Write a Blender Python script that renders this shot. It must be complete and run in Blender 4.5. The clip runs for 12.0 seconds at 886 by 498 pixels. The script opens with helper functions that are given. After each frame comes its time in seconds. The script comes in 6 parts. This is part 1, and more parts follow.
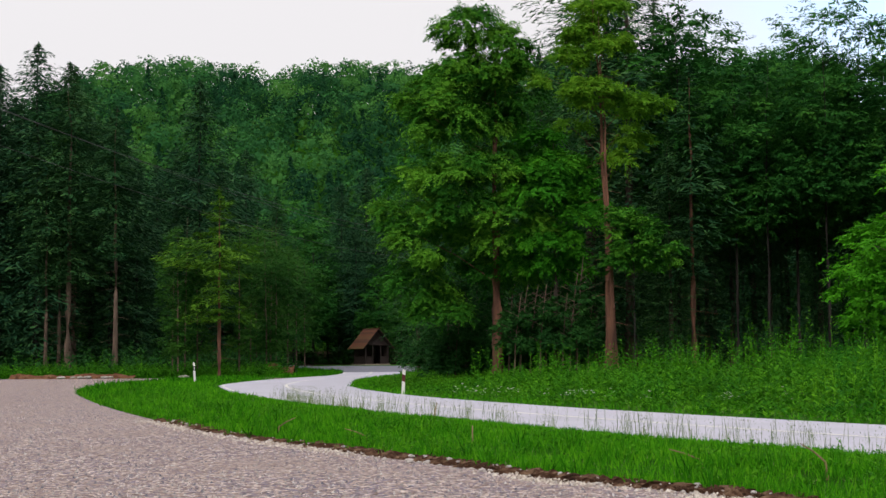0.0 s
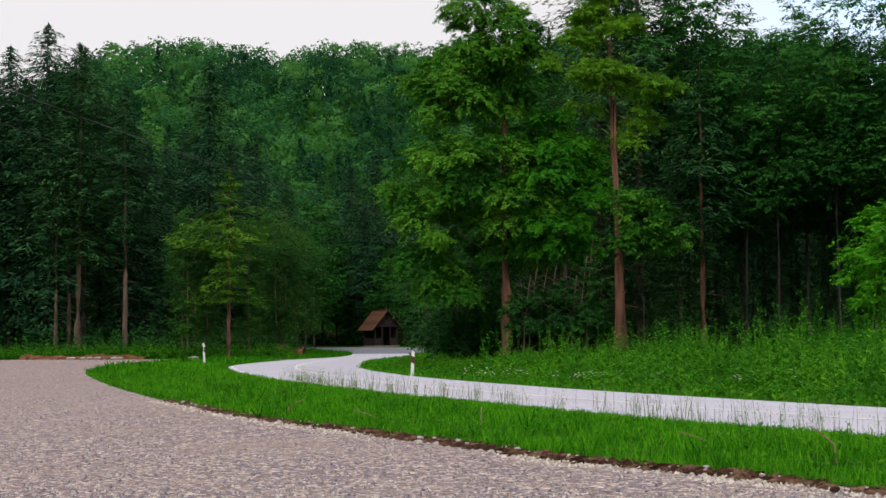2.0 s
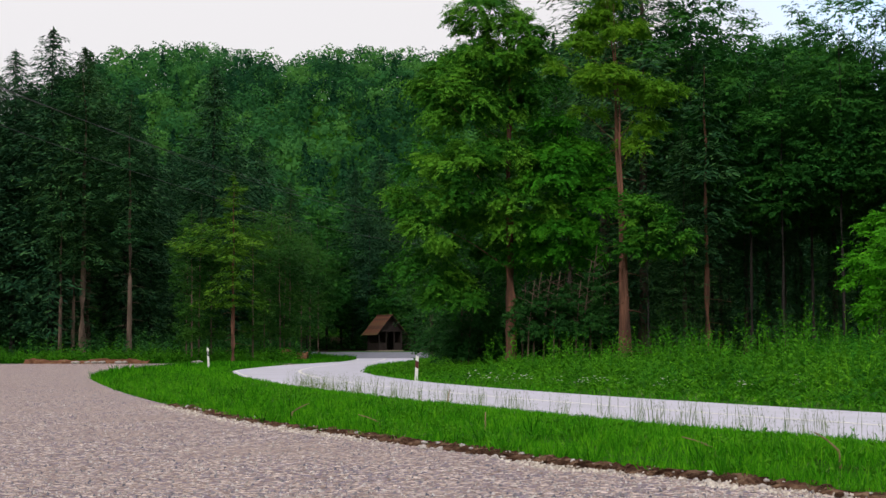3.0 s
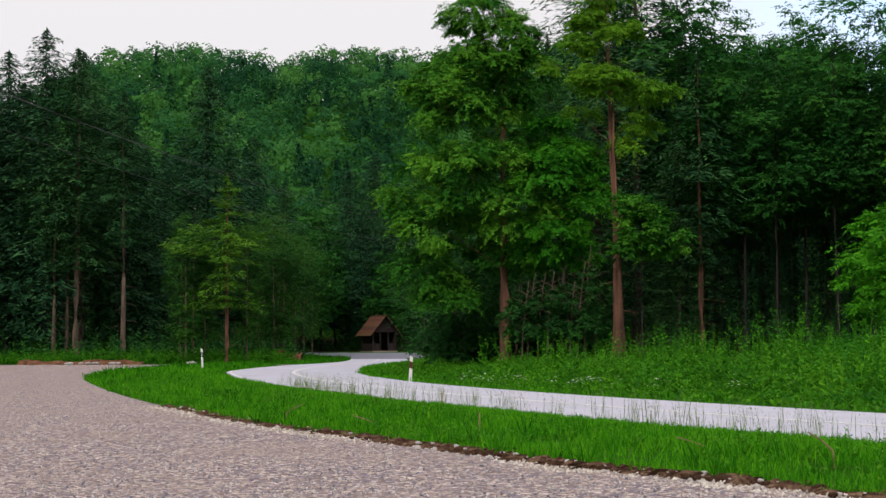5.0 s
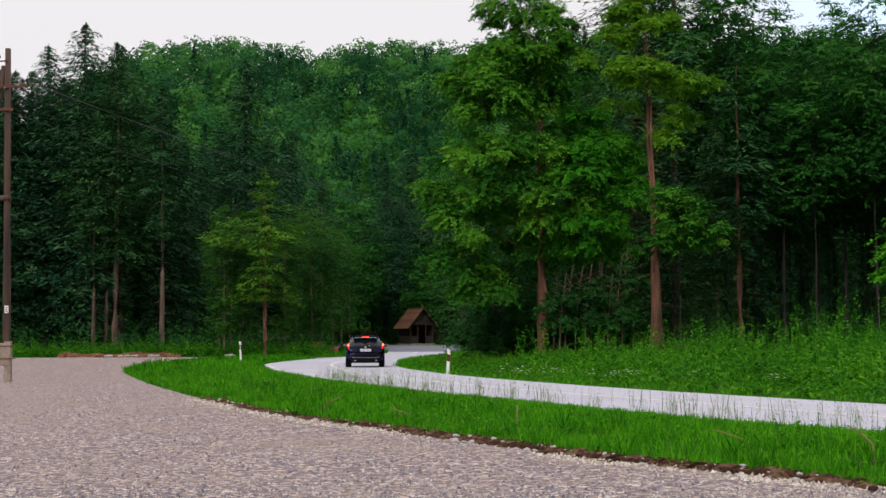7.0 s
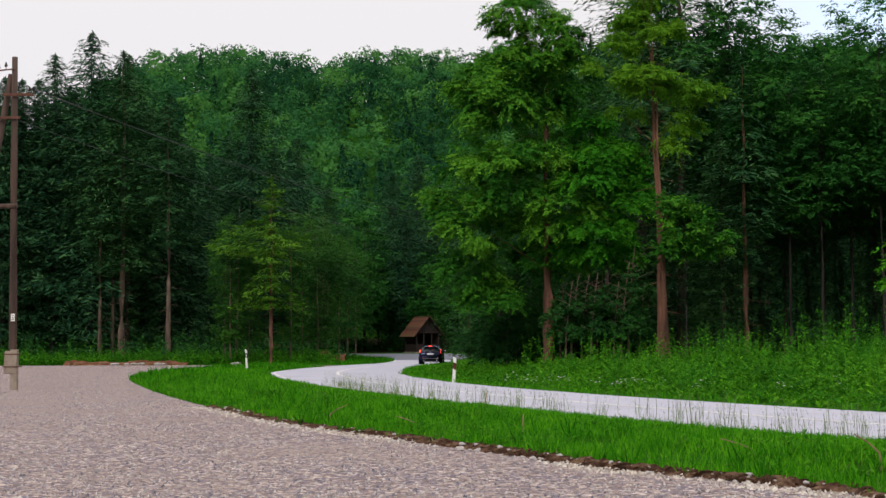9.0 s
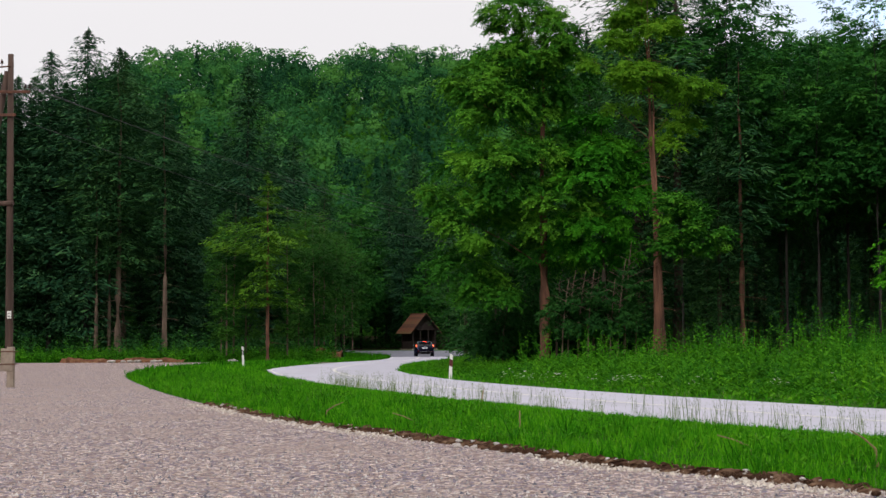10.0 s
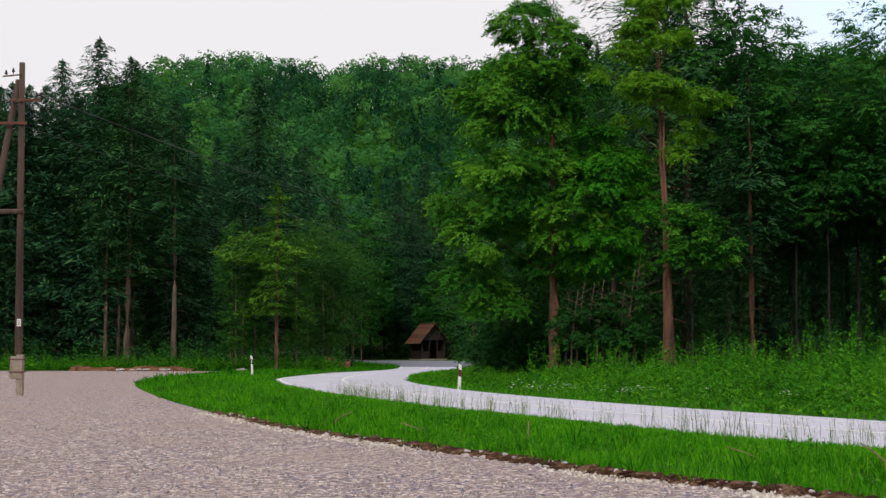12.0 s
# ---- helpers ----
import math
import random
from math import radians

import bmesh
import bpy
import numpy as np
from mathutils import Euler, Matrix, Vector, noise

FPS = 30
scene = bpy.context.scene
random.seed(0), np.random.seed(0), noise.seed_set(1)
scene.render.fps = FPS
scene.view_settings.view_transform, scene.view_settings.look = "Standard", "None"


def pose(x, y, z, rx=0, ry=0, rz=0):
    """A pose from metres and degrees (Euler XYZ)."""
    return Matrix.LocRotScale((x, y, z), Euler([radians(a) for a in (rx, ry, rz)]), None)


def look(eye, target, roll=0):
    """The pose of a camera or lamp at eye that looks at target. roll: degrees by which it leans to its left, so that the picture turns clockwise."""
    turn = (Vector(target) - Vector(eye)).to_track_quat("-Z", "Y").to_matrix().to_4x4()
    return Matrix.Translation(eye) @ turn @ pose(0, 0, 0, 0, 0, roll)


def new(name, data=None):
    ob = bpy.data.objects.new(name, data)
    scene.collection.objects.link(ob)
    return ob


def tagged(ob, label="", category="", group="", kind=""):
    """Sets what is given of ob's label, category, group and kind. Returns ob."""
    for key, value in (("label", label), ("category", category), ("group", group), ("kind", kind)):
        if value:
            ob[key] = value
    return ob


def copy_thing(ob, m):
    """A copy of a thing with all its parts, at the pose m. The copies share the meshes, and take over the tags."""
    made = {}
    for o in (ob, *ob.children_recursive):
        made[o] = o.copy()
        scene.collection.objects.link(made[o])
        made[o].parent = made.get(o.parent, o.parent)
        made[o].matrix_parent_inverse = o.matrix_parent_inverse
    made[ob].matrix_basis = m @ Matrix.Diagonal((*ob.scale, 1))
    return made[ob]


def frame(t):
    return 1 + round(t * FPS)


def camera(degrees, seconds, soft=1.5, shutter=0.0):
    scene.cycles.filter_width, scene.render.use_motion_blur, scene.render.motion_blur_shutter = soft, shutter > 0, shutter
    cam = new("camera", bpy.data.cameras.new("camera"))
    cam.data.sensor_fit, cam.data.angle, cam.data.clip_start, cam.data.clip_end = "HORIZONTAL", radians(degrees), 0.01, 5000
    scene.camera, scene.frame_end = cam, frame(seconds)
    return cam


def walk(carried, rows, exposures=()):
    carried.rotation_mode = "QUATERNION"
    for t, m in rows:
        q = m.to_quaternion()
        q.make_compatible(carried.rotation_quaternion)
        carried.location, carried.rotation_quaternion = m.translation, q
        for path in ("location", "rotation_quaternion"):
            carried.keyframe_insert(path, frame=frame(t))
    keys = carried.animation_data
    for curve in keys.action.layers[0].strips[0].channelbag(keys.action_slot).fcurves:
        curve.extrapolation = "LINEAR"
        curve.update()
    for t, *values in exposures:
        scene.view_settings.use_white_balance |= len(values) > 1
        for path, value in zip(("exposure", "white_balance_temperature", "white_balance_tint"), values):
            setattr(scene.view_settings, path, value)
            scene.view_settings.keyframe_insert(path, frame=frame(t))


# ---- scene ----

from mathutils import geometry

# ---------- camera: hand-held on one spot, only turning ----------
cam = camera(32.0, 12.0, 1.5, 0.2)
EYE = 1.3
ROWS = [
    (0.0, -2.118, 4.078, 0.481), (0.5, -2.326, 3.767, 0.223), (1.0, -2.219, 3.678, 0.285),
    (1.5, -2.124, 3.564, 0.107), (2.0, -1.763, 3.409, 0.311), (2.5, -1.986, 3.518, 0.141),
    (3.0, -1.605, 3.585, 0.213), (5.0, -1.829, 3.606, 0.285), (5.5, -1.372, 3.128, 0.339),
    (6.0, -0.583, 3.046, 0.226), (6.5, -0.416, 3.195, 0.359), (7.0, -0.441, 3.344, 0.274),
    (9.0, -0.219, 3.649, 0.248), (9.5, -0.403, 3.828, 0.279), (10.0, -0.349, 3.534, 0.312),
    (10.5, -0.128, 3.416, 0.291), (11.0, 0.001, 3.576, 0.295), (11.5, -0.019, 3.961, 0.256),
    (12.0, 0.0, 3.910, 0.0),
]
walk(cam, [(t, pose(0, 0, EYE, 0, 0, yaw) @ pose(0, 0, 0, pitch) @ pose(0, 0, 0, 90, 0, -0) @ pose(0, 0, 0, 0, 0, -roll))
           for t, yaw, pitch, roll in ROWS])

# ---------- world and sun: overcast evening with a blue break ----------
SUN_EL, SUN_AZ = 34.0, 200.0
world = bpy.data.worlds.new("overcast_sky")
scene.world = world
world.use_nodes = True
wn, wl = world.node_tree.nodes, world.node_tree.links
wn.clear()
w_out, w_bg = wn.new("ShaderNodeOutputWorld"), wn.new("ShaderNodeBackground")
w_sky = wn.new("ShaderNodeTexSky")
w_sky.sky_type, w_sky.sun_disc = "NISHITA", False
w_sky.sun_elevation, w_sky.sun_rotation = radians(SUN_EL), radians(SUN_AZ)
w_sky.air_density, w_sky.dust_density = 1.0, 1.0
w_co, w_noise, w_ramp = wn.new("ShaderNodeTexCoord"), wn.new("ShaderNodeTexNoise"), wn.new("ShaderNodeMapRange")
w_noise.inputs["Scale"].default_value, w_noise.inputs["Detail"].default_value = 5.0, 6
wl.new(w_co.outputs["Generated"], w_noise.inputs["Vector"])
# the cloud thins to blue round one heading
w_dist, w_add = wn.new("ShaderNodeVectorMath"), wn.new("ShaderNodeMath")
w_dist.operation = "DISTANCE"
w_dist.inputs[1].default_value = (0.36, 0.88, 0.31)
wl.new(w_co.outputs["Generated"], w_dist.inputs[0])
w_add.operation = "MULTIPLY_ADD"
w_add.inputs[1].default_value = 0.12
wl.new(w_noise.outputs["Fac"], w_add.inputs[0])
wl.new(w_dist.outputs["Value"], w_add.inputs[2])
w_ramp.inputs["From Min"].default_value, w_ramp.inputs["From Max"].default_value = 0.12, 0.30
wl.new(w_add.outputs[0], w_ramp.inputs["Value"])
w_scale = wn.new("ShaderNodeVectorMath")
w_scale.operation = "SCALE"
w_scale.inputs["Scale"].default_value = 0.26
wl.new(w_sky.outputs[0], w_scale.inputs[0])
# cloud deck: brighter towards the zenith, as an overcast sky is
w_sep, w_grad = wn.new("ShaderNodeSeparateXYZ"), wn.new("ShaderNodeMapRange")
wl.new(w_co.outputs["Generated"], w_sep.inputs[0])
wl.new(w_sep.outputs["Z"], w_grad.inputs["Value"])
w_grad.inputs["From Min"].default_value, w_grad.inputs["From Max"].default_value = 0.1, 1.0
w_grad.inputs["To Min"].default_value, w_grad.inputs["To Max"].default_value = 0.86, 1.0
w_cloud = wn.new("ShaderNodeVectorMath")
w_cloud.operation = "SCALE"
w_cloud.inputs[0].default_value = (1.0, 0.975, 1.0)
wl.new(w_grad.outputs[0], w_cloud.inputs["Scale"])
w_mix = wn.new("ShaderNodeMix")
w_mix.data_type = "RGBA"
wl.new(w_ramp.outputs[0], w_mix.inputs["Factor"])
wl.new(w_scale.outputs[0], w_mix.inputs["A"])
wl.new(w_cloud.outputs[0], w_mix.inputs["B"])
wl.new(w_mix.outputs["Result"], w_bg.inputs["Color"])
w_bg.inputs["Strength"].default_value = 1.0
wl.new(w_bg.outputs[0], w_out.inputs[0])

sun = new("sun", bpy.data.lights.new("sun", "SUN"))
sun.data.energy, sun.data.angle, sun.data.color = 1.35, radians(12), (1.0, 0.97, 0.92)
el, az = radians(SUN_EL), radians(SUN_AZ)
sun.matrix_basis = look(Vector((math.sin(az) * math.cos(el), math.cos(az) * math.cos(el), math.sin(el))) * 100, (0, 0, 0))
scene.view_settings.exposure = 0.0


# ---------- materials ----------
def material(name, stops, scale=4.0, detail=6, rough=0.8, bump=0.3, bump_scale=None, metal=0.0, island=0.0,
             second=None, coat=0.0, translucent=0.0, spec=0.5, dist=0.02, obj=0.0, coords="Object", stretch=(1, 1, 1), attr=0.0):
    """Procedural surface: a colour ramp over noise, a second broader noise, fine relief."""
    m = bpy.data.materials.new(name)
    m.use_nodes = True
    n, l = m.node_tree.nodes, m.node_tree.links
    b, out = n["Principled BSDF"], n["Material Output"]
    co, mp, tx, ramp = n.new("ShaderNodeTexCoord"), n.new("ShaderNodeMapping"), n.new("ShaderNodeTexNoise"), n.new("ShaderNodeValToRGB")
    mp.inputs["Scale"].default_value = stretch
    l.new(co.outputs[coords], mp.inputs[0])
    l.new(mp.outputs[0], tx.inputs["Vector"])
    tx.inputs["Scale"].default_value, tx.inputs["Detail"].default_value = scale, detail
    els = ramp.color_ramp.elements
    while len(els) < len(stops):
        els.new(0.5)
    for e, (p, c) in zip(els, stops):
        e.position, e.color = p, (*c, 1)
    fac = tx.outputs["Fac"]
    if island:
        geo, ma = n.new("ShaderNodeNewGeometry"), n.new("ShaderNodeMix")
        ma.inputs["Factor"].default_value = island
        l.new(fac, ma.inputs["A"])
        l.new(geo.outputs["Random Per Island"], ma.inputs["B"])
        fac = ma.outputs["Result"]
    if obj:
        oi, mo = n.new("ShaderNodeObjectInfo"), n.new("ShaderNodeMix")
        mo.inputs["Factor"].default_value = obj
        l.new(fac, mo.inputs["A"])
        l.new(oi.outputs["Random"], mo.inputs["B"])
        fac = mo.outputs["Result"]
    if attr:
        at, mt = n.new("ShaderNodeAttribute"), n.new("ShaderNodeMix")
        at.attribute_name = "tint"
        mt.inputs["Factor"].default_value = attr
        l.new(fac, mt.inputs["A"])
        l.new(at.outputs["Fac"], mt.inputs["B"])
        fac = mt.outputs["Result"]
    l.new(fac, ramp.inputs[0])
    colour = ramp.outputs[0]
    if second:
        s_scale, s_colour, lo, hi = second
        t2, r2, mx = n.new("ShaderNodeTexNoise"), n.new("ShaderNodeMapRange"), n.new("ShaderNodeMix")
        l.new(co.outputs[coords], t2.inputs["Vector"])
        t2.inputs["Scale"].default_value, t2.inputs["Detail"].default_value = s_scale, 4
        r2.inputs["From Min"].default_value, r2.inputs["From Max"].default_value = lo, hi
        l.new(t2.outputs["Fac"], r2.inputs["Value"])
        mx.data_type = "RGBA"
        l.new(r2.outputs[0], mx.inputs["Factor"])
        l.new(colour, mx.inputs["A"])
        mx.inputs["B"].default_value = (*s_colour, 1)
        colour = mx.outputs["Result"]
    l.new(colour, b.inputs["Base Color"])
    b.inputs["Roughness"].default_value, b.inputs["Metallic"].default_value = rough, metal
    b.inputs["Specular IOR Level"].default_value = spec
    b.inputs["Coat Weight"].default_value, b.inputs["Coat Roughness"].default_value = coat, 0.05
    if bump:
        t3, bp = n.new("ShaderNodeTexNoise"), n.new("ShaderNodeBump")
        l.new(mp.outputs[0], t3.inputs["Vector"])
        t3.inputs["Scale"].default_value, t3.inputs["Detail"].default_value = bump_scale or scale * 3, 5
        bp.inputs["Strength"].default_value, bp.inputs["Distance"].default_value = bump, dist
        l.new(t3.outputs["Fac"], bp.inputs["Height"])
        l.new(bp.outputs[0], b.inputs["Normal"])
    if translucent:
        tr, ms = n.new("ShaderNodeBsdfTranslucent"), n.new("ShaderNodeMixShader")
        l.new(colour, tr.inputs["Color"])
        ms.inputs[0].default_value = translucent
        l.new(b.outputs[0], ms.inputs[1])
        l.new(tr.outputs[0], ms.inputs[2])
        l.new(ms.outputs[0], out.inputs["Surface"])
    return m


def leafy(name, dark, mid, light, scale=0.35, tr=0.3, isl=0.3, attr=0.0):
    return material(name, [(0.25, dark), (0.5, mid), (0.78, light)], scale, 4, 0.7, 0, island=isl, translucent=tr, spec=0.04, obj=0.15, attr=attr)


M_ASPHALT = material("worn_asphalt", [(0.3, (0.49, 0.47, 0.55)), (0.7, (0.59, 0.57, 0.65))], 14, 8, 0.75, 0.3, 180, dist=0.004,
                     second=(0.35, (0.46, 0.45, 0.50), 0.5, 0.75), coords="Object")
M_ASPHALT_DARK = material("newer_asphalt", [(0.3, (0.17, 0.17, 0.21)), (0.7, (0.24, 0.24, 0.29))], 9, 8, 0.85, 0.3, 120, dist=0.004, spec=0.2, second=(0.3, (0.15, 0.15, 0.18), 0.5, 0.75))
M_LINE = material("worn_line_paint", [(0.35, (0.66, 0.63, 0.58)), (0.6, (0.85, 0.83, 0.78))], 8, 6, 0.7, 0.1)
M_GRASS_SOIL = material("grassy_soil", [(0.3, (0.014, 0.06, 0.003)), (0.7, (0.035, 0.14, 0.005))], 1.5, 8, 0.95, 0.6, 12, spec=0.03, dist=0.05,
                        second=(0.2, (0.035, 0.03, 0.015), 0.55, 0.75))
M_LITTER = material("forest_litter", [(0.3, (0.018, 0.014, 0.009)), (0.7, (0.05, 0.04, 0.02))], 1.2, 8, 0.95, 0.6, 9, spec=0.03, dist=0.05, second=(0.15, (0.02, 0.04, 0.01), 0.5, 0.7))
M_SOIL = material("brown_soil", [(0.3, (0.030, 0.016, 0.011)), (0.5, (0.085, 0.045, 0.028)), (0.72, (0.24, 0.155, 0.10))], 7, 8, 0.95, 0.8, 20, spec=0.03, dist=0.04)
M_SOIL_RED = material("reddish_earth", [(0.3, (0.09, 0.04, 0.022)), (0.55, (0.19, 0.09, 0.05)), (0.75, (0.28, 0.17, 0.10))], 2, 8, 0.95, 0.8, 9, spec=0.03, dist=0.06)
M_STONE = material("pale_stone", [(0.3, (0.24, 0.21, 0.19)), (0.7, (0.50, 0.45, 0.42))], 6, 5, 0.85, 0.4, 30, island=0.6, obj=0.3)
M_CHIP = material("gravel_chippings", [(0.1, (0.10, 0.10, 0.14)), (0.4, (0.26, 0.24, 0.25)), (0.7, (0.40, 0.35, 0.32)), (0.95, (0.7, 0.66, 0.64))], 3, 3, 0.85, 0, island=0.85)
M_PALECHIP = material("pale_chippings", [(0.1, (0.30, 0.25, 0.21)), (0.5, (0.52, 0.45, 0.38)), (0.95, (0.80, 0.74, 0.66))], 3, 3, 0.85, 0, island=0.85)
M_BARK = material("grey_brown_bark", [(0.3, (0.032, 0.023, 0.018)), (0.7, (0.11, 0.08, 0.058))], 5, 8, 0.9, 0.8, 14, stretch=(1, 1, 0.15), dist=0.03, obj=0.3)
# grey bark darkened in colour to carry the gloom among the trunks
M_BARK_DARK = material("shade_toned_grey_bark", [(0.3, (0.011, 0.009, 0.008)), (0.7, (0.034, 0.026, 0.021))], 5, 8, 0.9, 0.8, 14, stretch=(1, 1, 0.15), dist=0.03, obj=0.3)
M_BARK_RED = material("red_brown_bark", [(0.3, (0.06, 0.024, 0.015)), (0.7, (0.20, 0.088, 0.052))], 5, 8, 0.9, 0.8, 14, stretch=(1, 1, 0.15), dist=0.03)
M_BARK_PALE = material("pale_bark", [(0.3, (0.06, 0.040, 0.028)), (0.6, (0.16, 0.108, 0.078)), (0.8, (0.09, 0.105, 0.038))], 3, 8, 0.9, 0.7, 14, stretch=(1, 1, 0.2), dist=0.03)
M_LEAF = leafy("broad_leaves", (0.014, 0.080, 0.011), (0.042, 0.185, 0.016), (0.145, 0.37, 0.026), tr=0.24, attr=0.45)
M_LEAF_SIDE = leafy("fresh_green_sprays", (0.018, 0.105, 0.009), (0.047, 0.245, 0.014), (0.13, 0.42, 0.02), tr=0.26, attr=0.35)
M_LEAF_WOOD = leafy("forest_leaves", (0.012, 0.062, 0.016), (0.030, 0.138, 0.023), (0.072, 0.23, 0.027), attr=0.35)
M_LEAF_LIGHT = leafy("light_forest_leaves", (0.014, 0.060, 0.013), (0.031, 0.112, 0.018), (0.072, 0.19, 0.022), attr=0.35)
# leaf greens set darker, the wood's inner shade put into their colour
M_LEAF_DARK = leafy("shade_toned_wood_leaves", (0.013, 0.052, 0.016), (0.027, 0.108, 0.024), (0.060, 0.185, 0.030))
M_LEAF_BRIGHT = leafy("fresh_leaves", (0.045, 0.21, 0.010), (0.080, 0.33, 0.012), (0.15, 0.44, 0.016))
M_LEAF_YELLOW = leafy("yellow_green_sprays", (0.045, 0.15, 0.012), (0.11, 0.29, 0.018), (0.23, 0.42, 0.026), tr=0.36)
M_LARCH = leafy("larch_sprays", (0.034, 0.11, 0.011), (0.072, 0.195, 0.016), (0.15, 0.30, 0.022), tr=0.2)
M_NEEDLE = leafy("fir_needles", (0.011, 0.044, 0.018), (0.027, 0.094, 0.030), (0.085, 0.19, 0.048), tr=0.08, isl=0.45)
M_NEEDLE_BLUE = leafy("bluish_fir_needles", (0.010, 0.042, 0.022), (0.025, 0.086, 0.036), (0.072, 0.168, 0.054), tr=0.08, isl=0.45)
M_HILL = leafy("hillside_canopy", (0.012, 0.062, 0.026), (0.040, 0.160, 0.042), (0.098, 0.27, 0.046), scale=0.11, tr=0.28, isl=0.04, attr=0.65)
M_GRASS = leafy("grass_blades", (0.009, 0.065, 0.003), (0.044, 0.24, 0.006), (0.16, 0.47, 0.014), scale=1.7, isl=0.35)
M_WEED = leafy("verge_weeds", (0.013, 0.075, 0.005), (0.052, 0.215, 0.010), (0.155, 0.42, 0.016), scale=0.8)
M_DRY = material("dry_stems", [(0.3, (0.09, 0.15, 0.04)), (0.7, (0.21, 0.27, 0.10))], 4, 4, 0.9, 0, island=0.6)
M_PETAL = material("white_petals", [(0.3, (0.45, 0.48, 0.36)), (0.7, (0.72, 0.72, 0.64))], 9, 3, 0.8, 0)
M_TWIG = material("dead_twigs", [(0.3, (0.12, 0.075, 0.04)), (0.7, (0.33, 0.22, 0.11))], 5, 4, 0.9, 0.3, 20)
M_WHITE = material("white_plastic", [(0.3, (0.72, 0.70, 0.66)), (0.7, (0.82, 0.80, 0.77))], 6, 5, 0.45, 0.05)
M_BAND = material("dark_red_band", [(0.3, (0.06, 0.012, 0.01)), (0.7, (0.12, 0.02, 0.016))], 6, 4, 0.4, 0)
M_BLACKBAND = material("black_band", [(0.3, (0.012, 0.012, 0.014)), (0.7, (0.03, 0.03, 0.03))], 6, 4, 0.4, 0)
M_REFLECT = material("grey_reflector", [(0.3, (0.5, 0.5, 0.5)), (0.7, (0.65, 0.65, 0.65))], 30, 3, 0.2, 0.1)
M_POLE = material("weathered_pole_wood", [(0.3, (0.035, 0.020, 0.015)), (0.7, (0.11, 0.066, 0.05))], 4, 9, 0.9, 0.7, 12, stretch=(1, 1, 0.08), dist=0.02)
M_CONCRETE = material("stained_concrete", [(0.3, (0.22, 0.17, 0.13)), (0.7, (0.36, 0.29, 0.23))], 5, 8, 0.9, 0.4, 30)
M_RUST = material("rusty_iron", [(0.3, (0.07, 0.03, 0.02)), (0.7, (0.16, 0.06, 0.035))], 9, 6, 0.8, 0.3)
M_WIRE = material("dark_wire", [(0.3, (0.02, 0.02, 0.022)), (0.7, (0.04, 0.04, 0.042))], 3, 3, 0.6, 0)
M_PORCELAIN = material("dark_insulator", [(0.3, (0.03, 0.02, 0.018)), (0.7, (0.07, 0.04, 0.03))], 3, 3, 0.2, 0)
# hut boards and roofing coloured darker, in place of overhanging trees' shade
M_HUTWOOD = material("stained_boards_shade_toned", [(0.3, (0.007, 0.003, 0.0025)), (0.7, (0.021, 0.008, 0.006))], 3, 8, 0.8, 0.5, 12, stretch=(1, 1, 4))
M_SHINGLE = material("red_brown_roofing", [(0.3, (0.05, 0.017, 0.008)), (0.55, (0.115, 0.036, 0.014)), (0.75, (0.085, 0.065, 0.018))], 2, 8, 0.85, 0.5, 10, obj=0.4)
M_PAINT = material("black_metallic_paint", [(0.3, (0.012, 0.014, 0.026)), (0.7, (0.016, 0.018, 0.036))], 40, 3, 0.17, 0, metal=0.95, coat=0.04, spec=0.1)
# blue tint puts a blue-sky sheen into the paint's grazing reflections
M_PAINT.node_tree.nodes["Principled BSDF"].inputs["Specular Tint"].default_value = (0.45, 0.56, 0.85, 1)
M_TRIM = material("black_plastic_trim", [(0.3, (0.005, 0.005, 0.006)), (0.7, (0.008, 0.008, 0.010))], 30, 4, 0.5, 0.05, spec=0.06)
M_TYRE = material("tyre_rubber", [(0.3, (0.012, 0.012, 0.012)), (0.7, (0.014, 0.014, 0.016))], 30, 4, 0.85, 0.1, spec=0.06)
M_RIM = material("dark_alloy", [(0.3, (0.08, 0.085, 0.11)), (0.7, (0.11, 0.115, 0.15))], 20, 3, 0.35, 0, metal=0.5)
M_CHROME = material("bright_metal", [(0.3, (0.6, 0.6, 0.62)), (0.7, (0.75, 0.75, 0.77))], 20, 3, 0.2, 0, metal=1.0)
M_PLATE = material("number_plate_white", [(0.3, (0.72, 0.72, 0.75)), (0.7, (0.8, 0.8, 0.82))], 12, 3, 0.4, 0)
M_LAMP_CLEAR = material("clear_lamp", [(0.3, (0.5, 0.5, 0.52)), (0.7, (0.7, 0.7, 0.72))], 12, 3, 0.08, 0, coat=1.0)
M_SILVER = material("silver_diffuser", [(0.3, (0.30, 0.30, 0.32)), (0.7, (0.36, 0.36, 0.38))], 20, 3, 0.35, 0, metal=0.5)


def glowing(name, colour, strength):
    m = material(name, [(0.3, colour), (0.7, colour)], 8, 2, 0.15, 0, coat=0.25)
    b = m.node_tree.nodes["Principled BSDF"]
    b.inputs["Emission Color"].default_value, b.inputs["Emission Strength"].default_value = (*colour, 1), strength
    return m


M_TAIL = glowing("red_tail_lens", (0.90, 0.012, 0.012), 2.0)
M_TAILCORE = glowing("amber_lamp_core", (1.0, 0.24, 0.02), 5.0)
M_REDLENS = material("dull_red_lens", [(0.3, (0.10, 0.008, 0.008)), (0.7, (0.16, 0.012, 0.012))], 8, 2, 0.2, 0)
M_MARK = material("grey_marking", [(0.3, (0.28, 0.28, 0.32)), (0.7, (0.36, 0.36, 0.40))], 8, 2, 0.5, 0)
M_BRAKE = glowing("brake_lamp", (1.0, 0.04, 0.02), 3.4)
